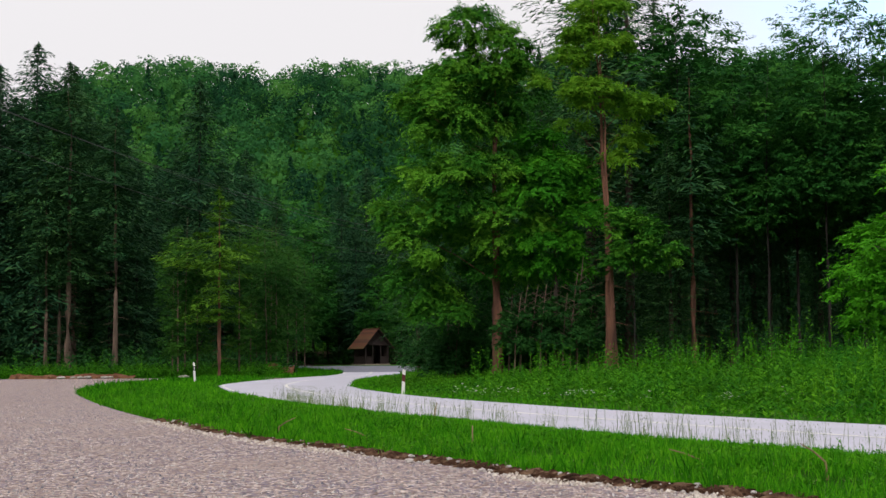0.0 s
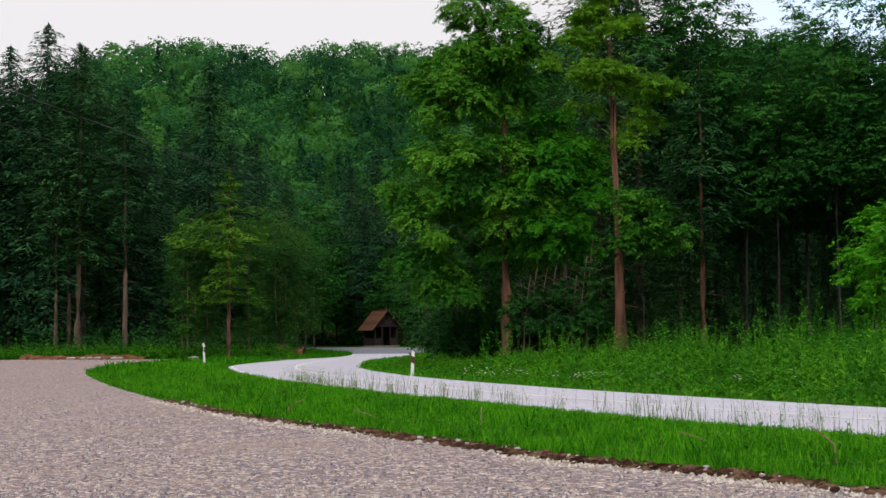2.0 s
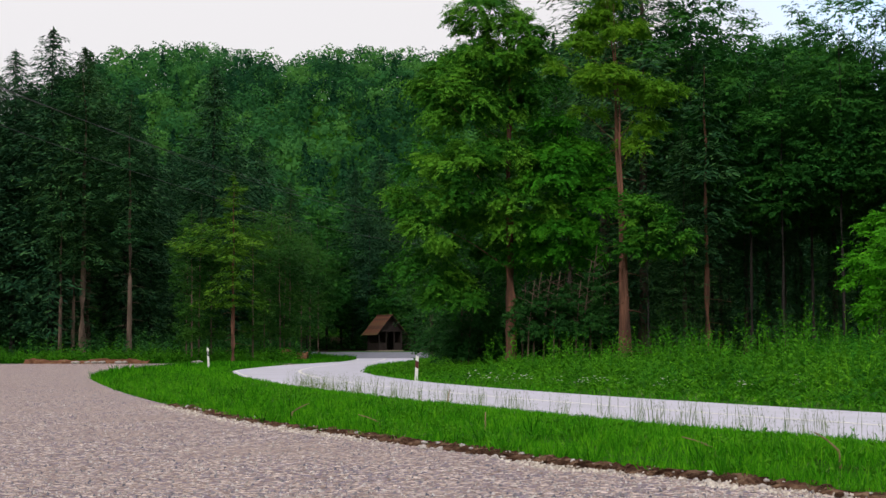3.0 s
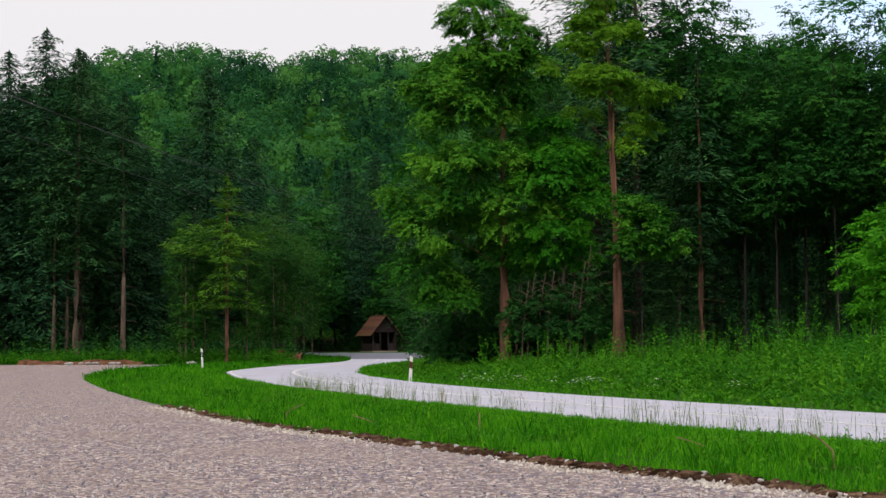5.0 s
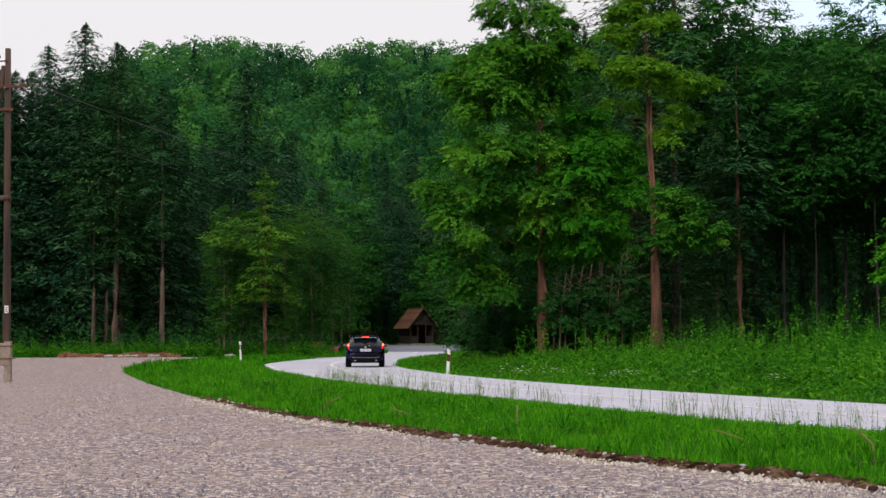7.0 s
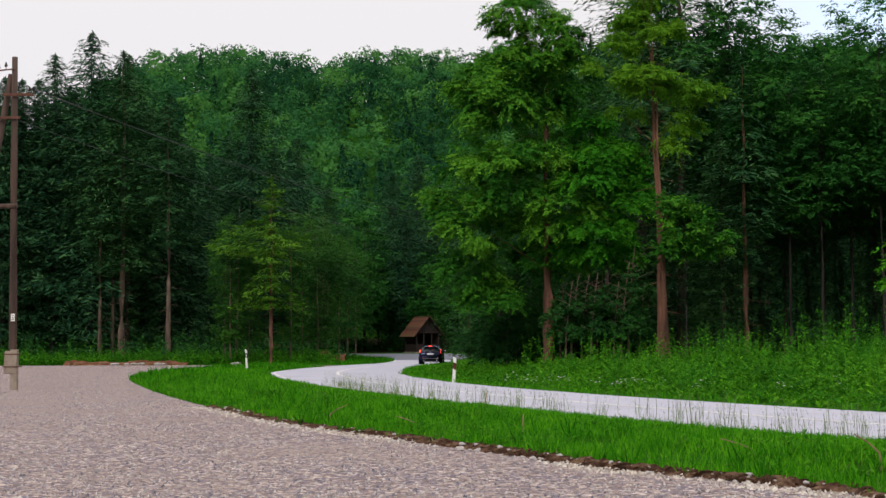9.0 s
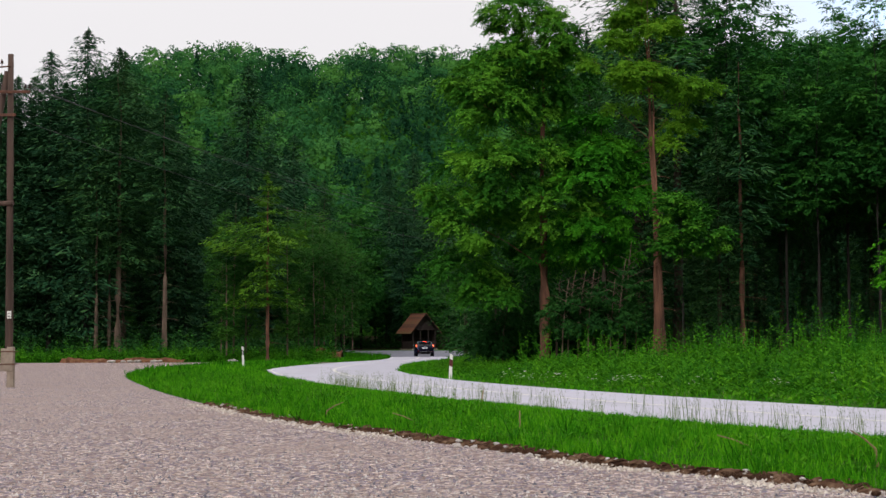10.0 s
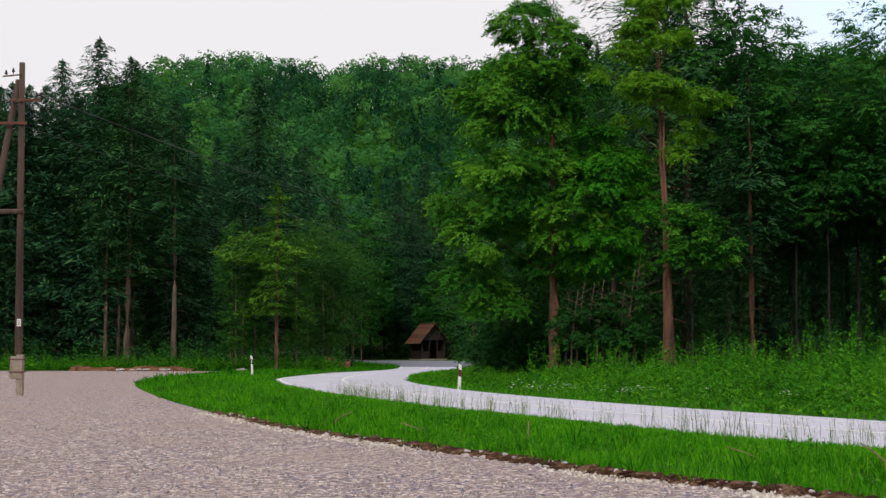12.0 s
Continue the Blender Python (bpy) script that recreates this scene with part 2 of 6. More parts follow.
# side glass as a cyan mirror, bright sky reflection put into its colour
M_SIDEGLASS = material("sky_toned_mirror_glass", [(0.3, (0.44, 0.58, 0.62)), (0.7, (0.48, 0.62, 0.66))], 2, 2, 0.03, 0, metal=0.85, coat=0.5)
M_TINT = bpy.data.materials.new("tinted_glass")
M_TINT.use_nodes = True
_b = M_TINT.node_tree.nodes["Principled BSDF"]
_b.inputs["Base Color"].default_value = (0.006, 0.010, 0.012, 1)
_b.inputs["Roughness"].default_value, _b.inputs["IOR"].default_value = 0.03, 1.45
_b.inputs["Specular IOR Level"].default_value = 0.5

# gravel: coloured chips in a dusty bed
M_GRAVEL = bpy.data.materials.new("gravel")
M_GRAVEL.use_nodes = True
gn, gl = M_GRAVEL.node_tree.nodes, M_GRAVEL.node_tree.links
g_co, g_v, g_r = gn.new("ShaderNodeTexCoord"), gn.new("ShaderNodeTexVoronoi"), gn.new("ShaderNodeValToRGB")
g_v.inputs["Scale"].default_value = 25
gl.new(g_co.outputs["Object"], g_v.inputs["Vector"])
g_s = gn.new("ShaderNodeSeparateColor")
gl.new(g_v.outputs["Color"], g_s.inputs[0])
gl.new(g_s.outputs[0], g_r.inputs[0])
ge = g_r.color_ramp.elements
while len(ge) < 5:
    ge.new(0.5)
for e, (p, c) in zip(ge, [(0.0, (0.06, 0.048, 0.055)), (0.28, (0.29, 0.20, 0.17)), (0.5, (0.17, 0.16, 0.25)), (0.76, (0.45, 0.34, 0.28)), (1.0, (0.90, 0.76, 0.68))]):
    e.position, e.color = p, (*c, 1)
g_n, g_m, g_mr = gn.new("ShaderNodeTexNoise"), gn.new("ShaderNodeMix"), gn.new("ShaderNodeMapRange")
g_n.inputs["Scale"].default_value, g_n.inputs["Detail"].default_value = 0.35, 7
gl.new(g_co.outputs["Object"], g_n.inputs["Vector"])
g_mr.inputs["From Min"].default_value, g_mr.inputs["From Max"].default_value = 0.42, 0.68
g_mr.inputs["To Max"].default_value = 0.5
gl.new(g_n.outputs["Fac"], g_mr.inputs["Value"])
g_m.data_type = "RGBA"
gl.new(g_mr.outputs[0], g_m.inputs["Factor"])
gl.new(g_r.outputs[0], g_m.inputs["A"])
g_m.inputs["B"].default_value = (0.34, 0.255, 0.22, 1)
gb = gn["Principled BSDF"]
gl.new(g_m.outputs["Result"], gb.inputs["Base Color"])
gb.inputs["Roughness"].default_value = 0.9
gb.inputs["Specular IOR Level"].default_value = 0.15
g_b = gn.new("ShaderNodeBump")
g_b.inputs["Strength"].default_value, g_b.inputs["Distance"].default_value = 0.8, 0.02
g_b.invert = True
gl.new(g_v.outputs["Distance"], g_b.inputs["Height"])
gl.new(g_b.outputs[0], gb.inputs["Normal"])


# ---------- mesh helpers ----------
def mesh_of(name, verts, faces, mat, smooth=False):
    me = bpy.data.meshes.new(name)
    me.from_pydata([tuple(v) for v in verts], [], [tuple(f) for f in faces])
    me.materials.append(mat)
    if smooth:
        me.polygons.foreach_set("use_smooth", [True] * len(me.polygons))
    me.update()
    return me


def part(name, me, parent, label="", m=None):
    ob = new(name, me)
    ob.parent = parent
    if m is not None:
        ob.matrix_basis = m
    return tagged(ob, label) if label else ob


def thing(name, label, category, m=None, group="", kind=""):
    ob = new(name)
    ob.empty_display_size = 0.3
    if m is not None:
        ob.matrix_basis = m
    return tagged(ob, label, category, group, kind)


def bm_mesh(name, bm, mat, smooth=False):
    me = bpy.data.meshes.new(name)
    bmesh.ops.recalc_face_normals(bm, faces=bm.faces)
    bm.to_mesh(me)
    bm.free()
    me.materials.append(mat)
    if smooth:
        me.polygons.foreach_set("use_smooth", [True] * len(me.polygons))
    return me


def box(bm, cx, cy, cz, sx, sy, sz, m=None, bevel=0.0):
    r = bmesh.ops.create_cube(bm, size=1, matrix=(m or Matrix()) @ Matrix.Translation((cx, cy, cz)) @ Matrix.Diagonal((sx, sy, sz, 1)))
    if bevel:
        edges = {e for v in r["verts"] for e in v.link_edges}
        bmesh.ops.bevel(bm, geom=list(edges), offset=bevel, segments=2, affect="EDGES", profile=0.5)


def rod(bm, a, b, r1, r2=None, seg=8):
    a, b = Vector(a), Vector(b)
    d = b - a
    m = Matrix.Translation((a + b) / 2) @ d.to_track_quat("Z", "Y").to_matrix().to_4x4()
    bmesh.ops.create_cone(bm, cap_ends=True, segments=seg, radius1=r1, radius2=r1 if r2 is None else r2, depth=d.length, matrix=m)


def tube(path, radii, seg=7):
    """Verts and faces of a bent tapering tube along a path."""
    vs, fs = [], []
    for i, (p, r) in enumerate(zip(path, radii)):
        d = (Vector(path[min(i + 1, len(path) - 1)]) - Vector(path[max(i - 1, 0)])).normalized()
        q = d.to_track_quat("Z", "Y")
        for k in range(seg):
            a = 2 * math.pi * k / seg
            vs.append(Vector(p) + q @ Vector((math.cos(a) * r, math.sin(a) * r, 0)))
    for i in range(len(path) - 1):
        for k in range(seg):
            fs.append((i * seg + k, i * seg + (k + 1) % seg, (i + 1) * seg + (k + 1) % seg, (i + 1) * seg + k))
    fs.append(tuple(range((len(path) - 1) * seg, len(path) * seg)))
    return vs, fs


def quads_mesh(name, centre, along, across, mat, tip=0.25):
    """One leaf quad (a kite) for each centre; all arrays n x 3."""
    n = len(centre)
    v = np.empty((n, 4, 3), np.float32)
    v[:, 0] = centre - along * 0.5
    v[:, 1] = centre + across * 0.5 + along * (0.5 - tip) * 0.2
    v[:, 2] = centre + along * 0.5
    v[:, 3] = centre - across * 0.5 + along * (0.5 - tip) * 0.2
    me = bpy.data.meshes.new(name)
    me.vertices.add(n * 4)
    me.vertices.foreach_set("co", v.ravel())
    me.loops.add(n * 4)
    me.loops.foreach_set("vertex_index", np.arange(n * 4, dtype=np.int32))
    me.polygons.add(n)
    me.polygons.foreach_set("loop_start", np.arange(0, n * 4, 4, dtype=np.int32))
    me.materials.append(mat)
    me.update(calc_edges=True)
    return me


def unit(v):
    return v / np.maximum(np.linalg.norm(v, axis=1, keepdims=True), 1e-6)


def ease(x):
    x = np.clip(x, 0, 1)
    return x * x * (3 - 2 * x)


# ---------- plan ----------
# centre line of the road: x, y, half width
ROAD = [(48, -60, 3.0), (34, -32, 3.0), (23, -9, 3.0), (16, 6, 3.0), (12, 14, 3.0), (8.5, 21.8, 3.05), (5.72, 28.7, 2.93), (2.55, 38.0, 2.7),
        (0.4, 45.6, 2.65), (-0.95, 51.0, 2.65), (-2.1, 56.0, 2.75), (-3.0, 61, 2.85), (-3.9, 67, 2.9), (-4.8, 75, 3.15), (-5.25, 82, 3.5),
        (-5.3, 91, 3.45), (-4.9, 101, 3.3), (-4.1, 111, 3.1), (-2.9, 120, 2.9), (-1.9, 128, 2.75), (-1.4, 137, 2.6), (-1.6, 147, 2.6),
        (-2.5, 153.5, 2.7), (-3.9, 159, 2.9), (-5.6, 165, 3.0), (-7.3, 171, 3.0), (-9.0, 177, 3.0), (-11, 184, 3.0), (-13.4, 191, 3.0),
        (-18, 203, 3.0), (-25, 217, 3.0), (-36, 236, 3.0)]


def spline(pts, n):
    p = np.array(pts, float)
    out = []
    for i in range(len(p) - 1):
        a, b, c, d = p[max(i - 1, 0)], p[i], p[i + 1], p[min(i + 2, len(p) - 1)]
        for k in range(n):
            t = k / n
            out.append(0.5 * (2 * b + (c - a) * t + (2 * a - 5 * b + 4 * c - d) * t * t + (3 * b - a - 3 * c + d) * t ** 3))
    out.append(p[-1])
    return np.array(out)


CENTRE = spline(ROAD, 5)
_tan = np.gradient(CENTRE[:, :2], axis=0)
_tan = unit(_tan)
NORMAL = np.stack([_tan[:, 1], -_tan[:, 0]], 1)


def road_offset(x, y):
    """Signed distance from the centre line (right of travel positive) and the half width there."""
    x, y = np.atleast_1d(x), np.atleast_1d(y)
    d = (x[:, None] - CENTRE[None, :, 0]) ** 2 + (y[:, None] - CENTRE[None, :, 1]) ** 2
    k = d.argmin(1)
    s = (x - CENTRE[k, 0]) * NORMAL[k, 0] + (y - CENTRE[k, 1]) * NORMAL[k, 1]
    return np.sign(s) * np.sqrt(d[np.arange(len(x)), k]), CENTRE[k, 2]


GRAVEL_EDGE = [(8.0, 6.0), (5.4, 10.5), (3.6, 13.6), (2.9, 14.9), (2.4, 15.7), (1.9, 16.5), (1.4, 17.6), (0.8, 19.0), (0.1, 20.5), (-0.7, 22.4), (-1.6, 24.4),
               (-2.9, 27.7), (-4.0, 31.1), (-5.0, 34.1), (-7.7, 43.6), (-10.6, 55), (-12.9, 65), (-14.3, 74), (-14.6, 82), (-14.0, 93), (-12.3, 102)]
EDGE = spline(GRAVEL_EDGE, 5)


def edge_side(x, y):
    """Distance from the gravel's edge, positive on the grass side."""
    x, y = np.atleast_1d(x), np.atleast_1d(y)
    d = (x[:, None] - EDGE[None, :, 0]) ** 2 + (y[:, None] - EDGE[None, :, 1]) ** 2
    k = np.clip(d.argmin(1), 1, len(EDGE) - 2)
    t = EDGE[k + 1] - EDGE[k - 1]
    s = (x - EDGE[k, 0]) * t[:, 1] - (y - EDGE[k, 1]) * t[:, 0]
    return np.sign(s) * np.sqrt(d.min(1))


def rise(y):
    """The road's gentle climb towards the wood."""
    y = np.asarray(y, float)
    return 0.0105 * np.where(y > 125, (y - 125) ** 2 / (np.abs(y - 125) + 8), 0)


def ground_z(x, y):
    x, y = np.atleast_1d(np.asarray(x, float)), np.atleast_1d(np.asarray(y, float))
    z = rise(np.minimum(y, 260))
    s, hw = road_offset(x, y)
    # bank on the inside of the bend and towards the wood
    z = z + 0.35 * ease((s - hw - 1.0) / 6.0) * ease((135 - y) / 25)
    # low hump of the grass strip between gravel and road
    e = edge_side(x, y)
    z = z + 0.10 * ease((e - 0.8) / 1.0) * ease((-s - hw) / 0.8) * (y < 105) * (s < 0)
    # wooded hill
    hill = (75.2 + 0.03 * np.clip(x, -90, 60)) * ease((y - 215) / 270) * np.exp(-(np.maximum(0, -x - 80) / 47) ** 2) * np.exp(-(np.maximum(0, x - 160) / 300) ** 2)
    return z + hill + (1.2 * np.sin(x * 0.1 + 2.77) + 4.0 * np.exp(-((x + 60) / 17) ** 2)) * ease((y - 300) / 120)


def gz(x, y):
    return float(ground_z(x, y)[0])


# ---------- ground, road, gravel ----------
def build_ground():
    xs = np.concatenate([np.linspace(-3000, -150, 12), np.linspace(-130, -40, 19), np.arange(-38, 30, 1.0), np.linspace(30, 130, 21), np.linspace(150, 3000, 12)])
    ys = np.concatenate([np.linspace(-3000, -80, 10), np.linspace(-60, 5, 14), np.arange(6, 100, 1.0), np.arange(100, 240, 3.0), np.linspace(240, 620, 48), np.linspace(660, 4000, 14)])
    X, Y = np.meshgrid(xs, ys)
    Z = ground_z(X.ravel(), Y.ravel()) - 0.012
    vs = np.stack([X.ravel(), Y.ravel(), Z], 1)
    nx = len(xs)
    fs = [(j * nx + i, j * nx + i + 1, (j + 1) * nx + i + 1, (j + 1) * nx + i) for j in range(len(ys) - 1) for i in range(nx - 1)]
    me = mesh_of("ground", vs, fs, M_GRASS_SOIL, True)
    me.materials.append(M_LITTER)
    for poly in me.polygons:
        x, y, _ = poly.center
        if 200 < y < 238 or (131 < y < 238 and x < -9) or (72 < y < 238 and x > 3.5) or (60 < y < 238 and x > 12):
            poly.material_index = 1
    ob = new("ground", me)
    tagged(ob, "grassy soil of the clearing, rising to a wooded hill", "ground", kind="structure")


def ribbon(name, lo, hi, mat, lift, skirt=0.0, i0=0, i1=None, use=None, dash=None):
    """A strip along the road between two offsets (functions of the half width)."""
    pts = CENTRE[i0:i1]
    nn = NORMAL[i0:i1]
    vs, fs = [], []
    for (x, y, w), (nx, ny) in zip(pts, nn):
        a, b = lo(w), hi(w)
        z = float(rise(y)) + lift
        row = [(x + nx * a, y + ny * a, z), (x + nx * (a + b) / 2, y + ny * (a + b) / 2, z), (x + nx * b, y + ny * b, z)]
        if skirt:
            row = [(row[0][0], row[0][1], z - skirt), *row, (row[2][0], row[2][1], z - skirt)]
        vs += row
    k = 5 if skirt else 3
    for i in range(len(pts) - 1):
        if dash and (i // dash) % 2:
            continue
        for j in range(k - 1):
            fs.append((i * k + j, i * k + j + 1, (i + 1) * k + j + 1, (i + 1) * k + j))
    return mesh_of(name, vs, fs, mat)


def sheet(name, outline, mat, lift, skirt=0.06):
    """A flat slab with an outline, laid on the ground."""
    n = len(outline)
    tris = geometry.tessellate_polygon([[Vector((x, y, 0)) for x, y in outline]])
    top = [(x, y, float(rise(y)) + lift) for x, y in outline]
    vs = top + [(x, y, z - skirt) for x, y, z in top]
    fs = [tuple(t) for t in tris] + [(i, (i + 1) % n, n + (i + 1) % n, n + i) for i in range(n)]
    bm = bmesh.new()
    bv = [bm.verts.new(v) for v in vs]
    for f in fs:
        bm.faces.new([bv[i] for i in f])
    return bm_mesh(name, bm, mat)


def build_road():
    cut = int(np.argmin(np.abs(CENTRE[:, 1] - 143)))
    ob = new("road", ribbon("road", lambda w: -w, lambda w: w, M_ASPHALT_DARK, 0.03, 0.08, cut))
    tagged(ob, "darker newer asphalt of the road before the hut", "road", kind="structure")
    ob = new("road", ribbon("road", lambda w: -w, lambda w: w, M_ASPHALT, 0.03, 0.08, 0, cut + 1))
    tagged(ob, "pale worn asphalt road winding through the bend", "road", kind="structure")
    part("centre_line", ribbon("centre_line", lambda w: -0.08, lambda w: 0.08, M_LINE, 0.036, 0.0, 0, cut + 1), ob, "thin worn white centre line")
    part("edge_line", ribbon("edge_line", lambda w: -w + 0.12, lambda w: -w + 0.24, M_LINE, 0.036, 0.0, 0, cut + 1), ob, "faded white edge line")
    ob = new("pavement", sheet("pavement", [(-2.5, 150), (3.6, 147), (6.0, 158), (5.5, 172), (2, 184), (-6, 188), (-10.5, 184), (-7, 172), (-4, 161)], M_ASPHALT_DARK, 0.02))
    tagged(ob, "asphalt lay-by in front of the wooden hut", "pavement", kind="structure")


def build_gravel():
    edge = [(float(x), float(y)) for x, y in EDGE]
    outline = [(-70, -60), (40, -60), (26, -22), (15, -4)] + edge + [(-9.6, 108), (-7.3, 113), (-9.5, 117), (-14.5, 119), (-24, 121), (-36, 123), (-52, 122), (-70, 121)]
    ob = new("gravel_lot", sheet("gravel_lot", outline, M_GRAVEL, 0.012))
    tagged(ob, "grey and buff crushed gravel car park", "gravel lot", kind="structure")


build_ground()
build_road()
build_gravel()


# ---------- trees ----------
def trunk_mesh(name, height, r, mat, lean=(0, 0), seed=0, seg=9, limbs=(), taper=0.8, limb=0.42):
    """A tapered, slightly crooked trunk with a root flare, and limbs (z, azimuth, length, rise)."""
    rnd = random.Random(seed)
    n = 11
    path, rad = [], []
    for i in range(n):
        t = i / (n - 1)
        w = 0.012 * height * t
        path.append((lean[0] * t * t * height + rnd.uniform(-w, w) * 0.6, lean[1] * t * height + rnd.uniform(-w, w) * 0.6, t * height))
        rad.append(max(r * (1 - t) ** taper + (0.35 * r if i == 0 else 0), 0.015))
    path[0] = (path[0][0], path[0][1], -0.3)
    vs, fs = tube(path, rad, seg)
    for z, azim, length, up in limbs:
        t = min(z / height, 0.98)
        i = int(t * (n - 1))
        base = Vector(path[i]).lerp(Vector(path[min(i + 1, n - 1)]), t * (n - 1) - i)
        d = Vector((math.cos(azim), math.sin(azim), up)).normalized()
        lr = max(0.014, r * (1 - t) * limb)
        pts = [base + d * length * s + Vector((0, 0, -0.10 * length * s * s)) + Vector((rnd.uniform(-1, 1), rnd.uniform(-1, 1), 0)) * 0.05 * length * s for s in (0, 0.35, 0.7, 1)]
        v2, f2 = tube(pts, [lr, lr * 0.7, lr * 0.45, 0.012], 5)
        o = len(vs)
        vs += v2
        fs += [tuple(k + o for k in f) for f in f2]
    return mesh_of(name, vs, fs, mat, True)


def crown_points(rng, profile, n_clump, shell=0.55, lobes=5, squash=1.0):
    """Clump centres inside a lobed crown; profile: (z, radius) pairs."""
    z = np.array([p[0] for p in profile], float)
    r = np.array([p[1] for p in profile], float)
    w = r ** 1.3 + 0.05
    zi = rng.random(n_clump * 2)
    zz = np.interp(zi, np.cumsum(w) / w.sum(), z)
    az_ = rng.random(n_clump * 2) * 2 * np.pi
    ph = rng.random(4) * 6.28
    lobe = 1 + 0.16 * np.sin(lobes * az_ + ph[0] + zz * 0.9) + 0.13 * np.sin(3 * az_ - zz * 1.4 + ph[1]) + 0.10 * np.sin(zz * 2.3 + ph[2])
    rr = np.interp(zz, z, r) * lobe * (shell + (1 - shell) * rng.random(n_clump * 2) ** 0.5) * np.where(rng.random(n_clump * 2) < 0.2, rng.random(n_clump * 2), 1)
    c = np.stack([np.cos(az_) * rr, np.sin(az_) * rr * squash, zz], 1)
    return c[:n_clump]


def lobe_points(rng, lobes, n):
    """Bough centres on the skins of overlapping lobes; lobes: x, y, z, half width, half height."""
    a = np.array(lobes, float)
    w = a[:, 3] * a[:, 4]
    k = rng.choice(len(a), n, p=w / w.sum())
    d = unit(rng.normal(size=(n, 3)) + np.array([0, 0, 0.25]))
    r = rng.uniform(0.62, 1.0, (n, 1))
    return a[k, :3] + d * r * np.stack([a[k, 3], a[k, 3], a[k, 4]], 1), a[k, :3]


def sprays_mesh(name, rng, boughs, hubs, radius, twigs, per, leaf, mat, droop=0.35, flat=0.6, slim=0.36, stray=0.22):
    """Boughs as domes of leafy twigs: each twig points outwards, bends down at its tip and carries leaves on both sides."""
    n = len(boughs) * twigs
    c = np.repeat(boughs, twigs, 0)
    out = c - np.repeat(hubs, twigs, 0)
    out[:, 2] *= 0.4
    out = unit(out)
    rb = np.repeat(radius * rng.uniform(0.6, 1.35, len(boughs)), twigs)[:, None]
    d = unit(rng.normal(size=(n, 3)) + out * 0.7 + np.array([0, 0, 0.55]))
    start = c + d * rb * rng.uniform(0.35, 0.95, (n, 1)) * np.array([1, 1, flat])
    loose = rng.random((n, 1)) < stray
    start = np.where(loose, c + rng.uniform(-0.85, 0.85, (n, 3)) * rb, start)
    dirs = unit(d * np.array([1, 1, 0.5]) + out * 0.5 + rng.normal(size=(n, 3)) * 0.3 + np.array([0, 0, 0.1]))
    L = rb * rng.uniform(0.35, 0.7, (n, 1))
    # leaves along each twig
    m = n * per
    s = ((np.tile(np.arange(per), n) + rng.random(m)) / per)[:, None]
    D, B, LL = np.repeat(dirs, per, 0), np.repeat(start, per, 0), np.repeat(L, per, 0)
    side = unit(np.cross(D, np.array([0, 0, 1.0]) + rng.normal(size=(m, 3)) * 0.15))
    sgn = np.where(np.tile(np.arange(per), n) % 2 == 0, 1.0, -1.0)[:, None]
    pos = B + D * LL * s - np.array([0, 0, 1]) * droop * LL * s * s
    al = unit(D * 0.55 + side * sgn * 0.75 + np.array([0, 0, -0.28 - droop * 0.5]) + rng.normal(size=(m, 3)) * 0.28) * leaf * rng.uniform(0.65, 1.25, (m, 1))
    nr = np.repeat(d, per, 0) * 0.6 + np.array([0, 0, 0.85]) + rng.normal(size=(m, 3)) * 0.38
    ac = unit(np.cross(al, nr)) * np.linalg.norm(al, axis=1, keepdims=True) * slim * rng.uniform(0.75, 1.3, (m, 1))
    me = quads_mesh(name, (pos + al * 0.5).astype(np.float32), al.astype(np.float32), ac.astype(np.float32), mat)
    # every bough has its own tint, paler towards its twig tips
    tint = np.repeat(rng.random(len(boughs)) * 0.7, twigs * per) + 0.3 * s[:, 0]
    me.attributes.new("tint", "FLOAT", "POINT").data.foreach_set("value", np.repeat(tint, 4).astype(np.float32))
    return me


def broadleaf(name, label, height, profile, r, seed, mat, boughs=40, twigs=24, per=8, size=1.0, leaf=0.2, bark=None, lean=(0, 0), flat=0.6, droop=0.35, squash=1.0, shell=0.55, trunk_h=None, lobes=None, slim=0.36, stray=0.22, taper=0.8):
    """A broad-leaved tree: trunk with limbs, and a crown of boughs after a profile (height, radius) or after lobes."""
    rng = np.random.default_rng(seed)
    ob = thing(name, label, "tree")
    if lobes:
        c, hubs = lobe_points(rng, lobes, boughs)
        limbs = []
        for lx, ly, lz, lr, lh in lobes:
            z = max(0.6 * lz, lz - 0.55 * math.hypot(lx, ly) - 0.6)
            if lz < 0.42 * height:
                continue
            length = math.sqrt(lx * lx + ly * ly + (lz - z) ** 2) * 1.1
            limbs.append((z, math.atan2(ly, lx), length, (lz - z) / max(0.3, math.hypot(lx, ly)) + 0.1))
    else:
        c = crown_points(rng, profile, boughs, shell, squash=squash)
        hubs = c * np.array([0, 0, 1.0])
        zmin = profile[0][0]
        limbs = [(zmin * 0.9 + (height - zmin) * (0.02 + 0.8 * k / 16), k * 2.4 + seed, 0.72 * float(np.interp(zmin + (height - zmin) * k / 16, [p[0] for p in profile], [p[1] for p in profile])) + 0.3, 0.55) for k in range(16)]
    part("trunk", trunk_mesh(name + "_trunk", trunk_h or height * 0.93, r, bark or M_BARK, lean, seed, limbs=limbs, taper=taper, limb=0.16 if lobes else 0.3), ob)
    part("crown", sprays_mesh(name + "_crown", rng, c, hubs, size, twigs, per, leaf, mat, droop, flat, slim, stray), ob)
    return ob


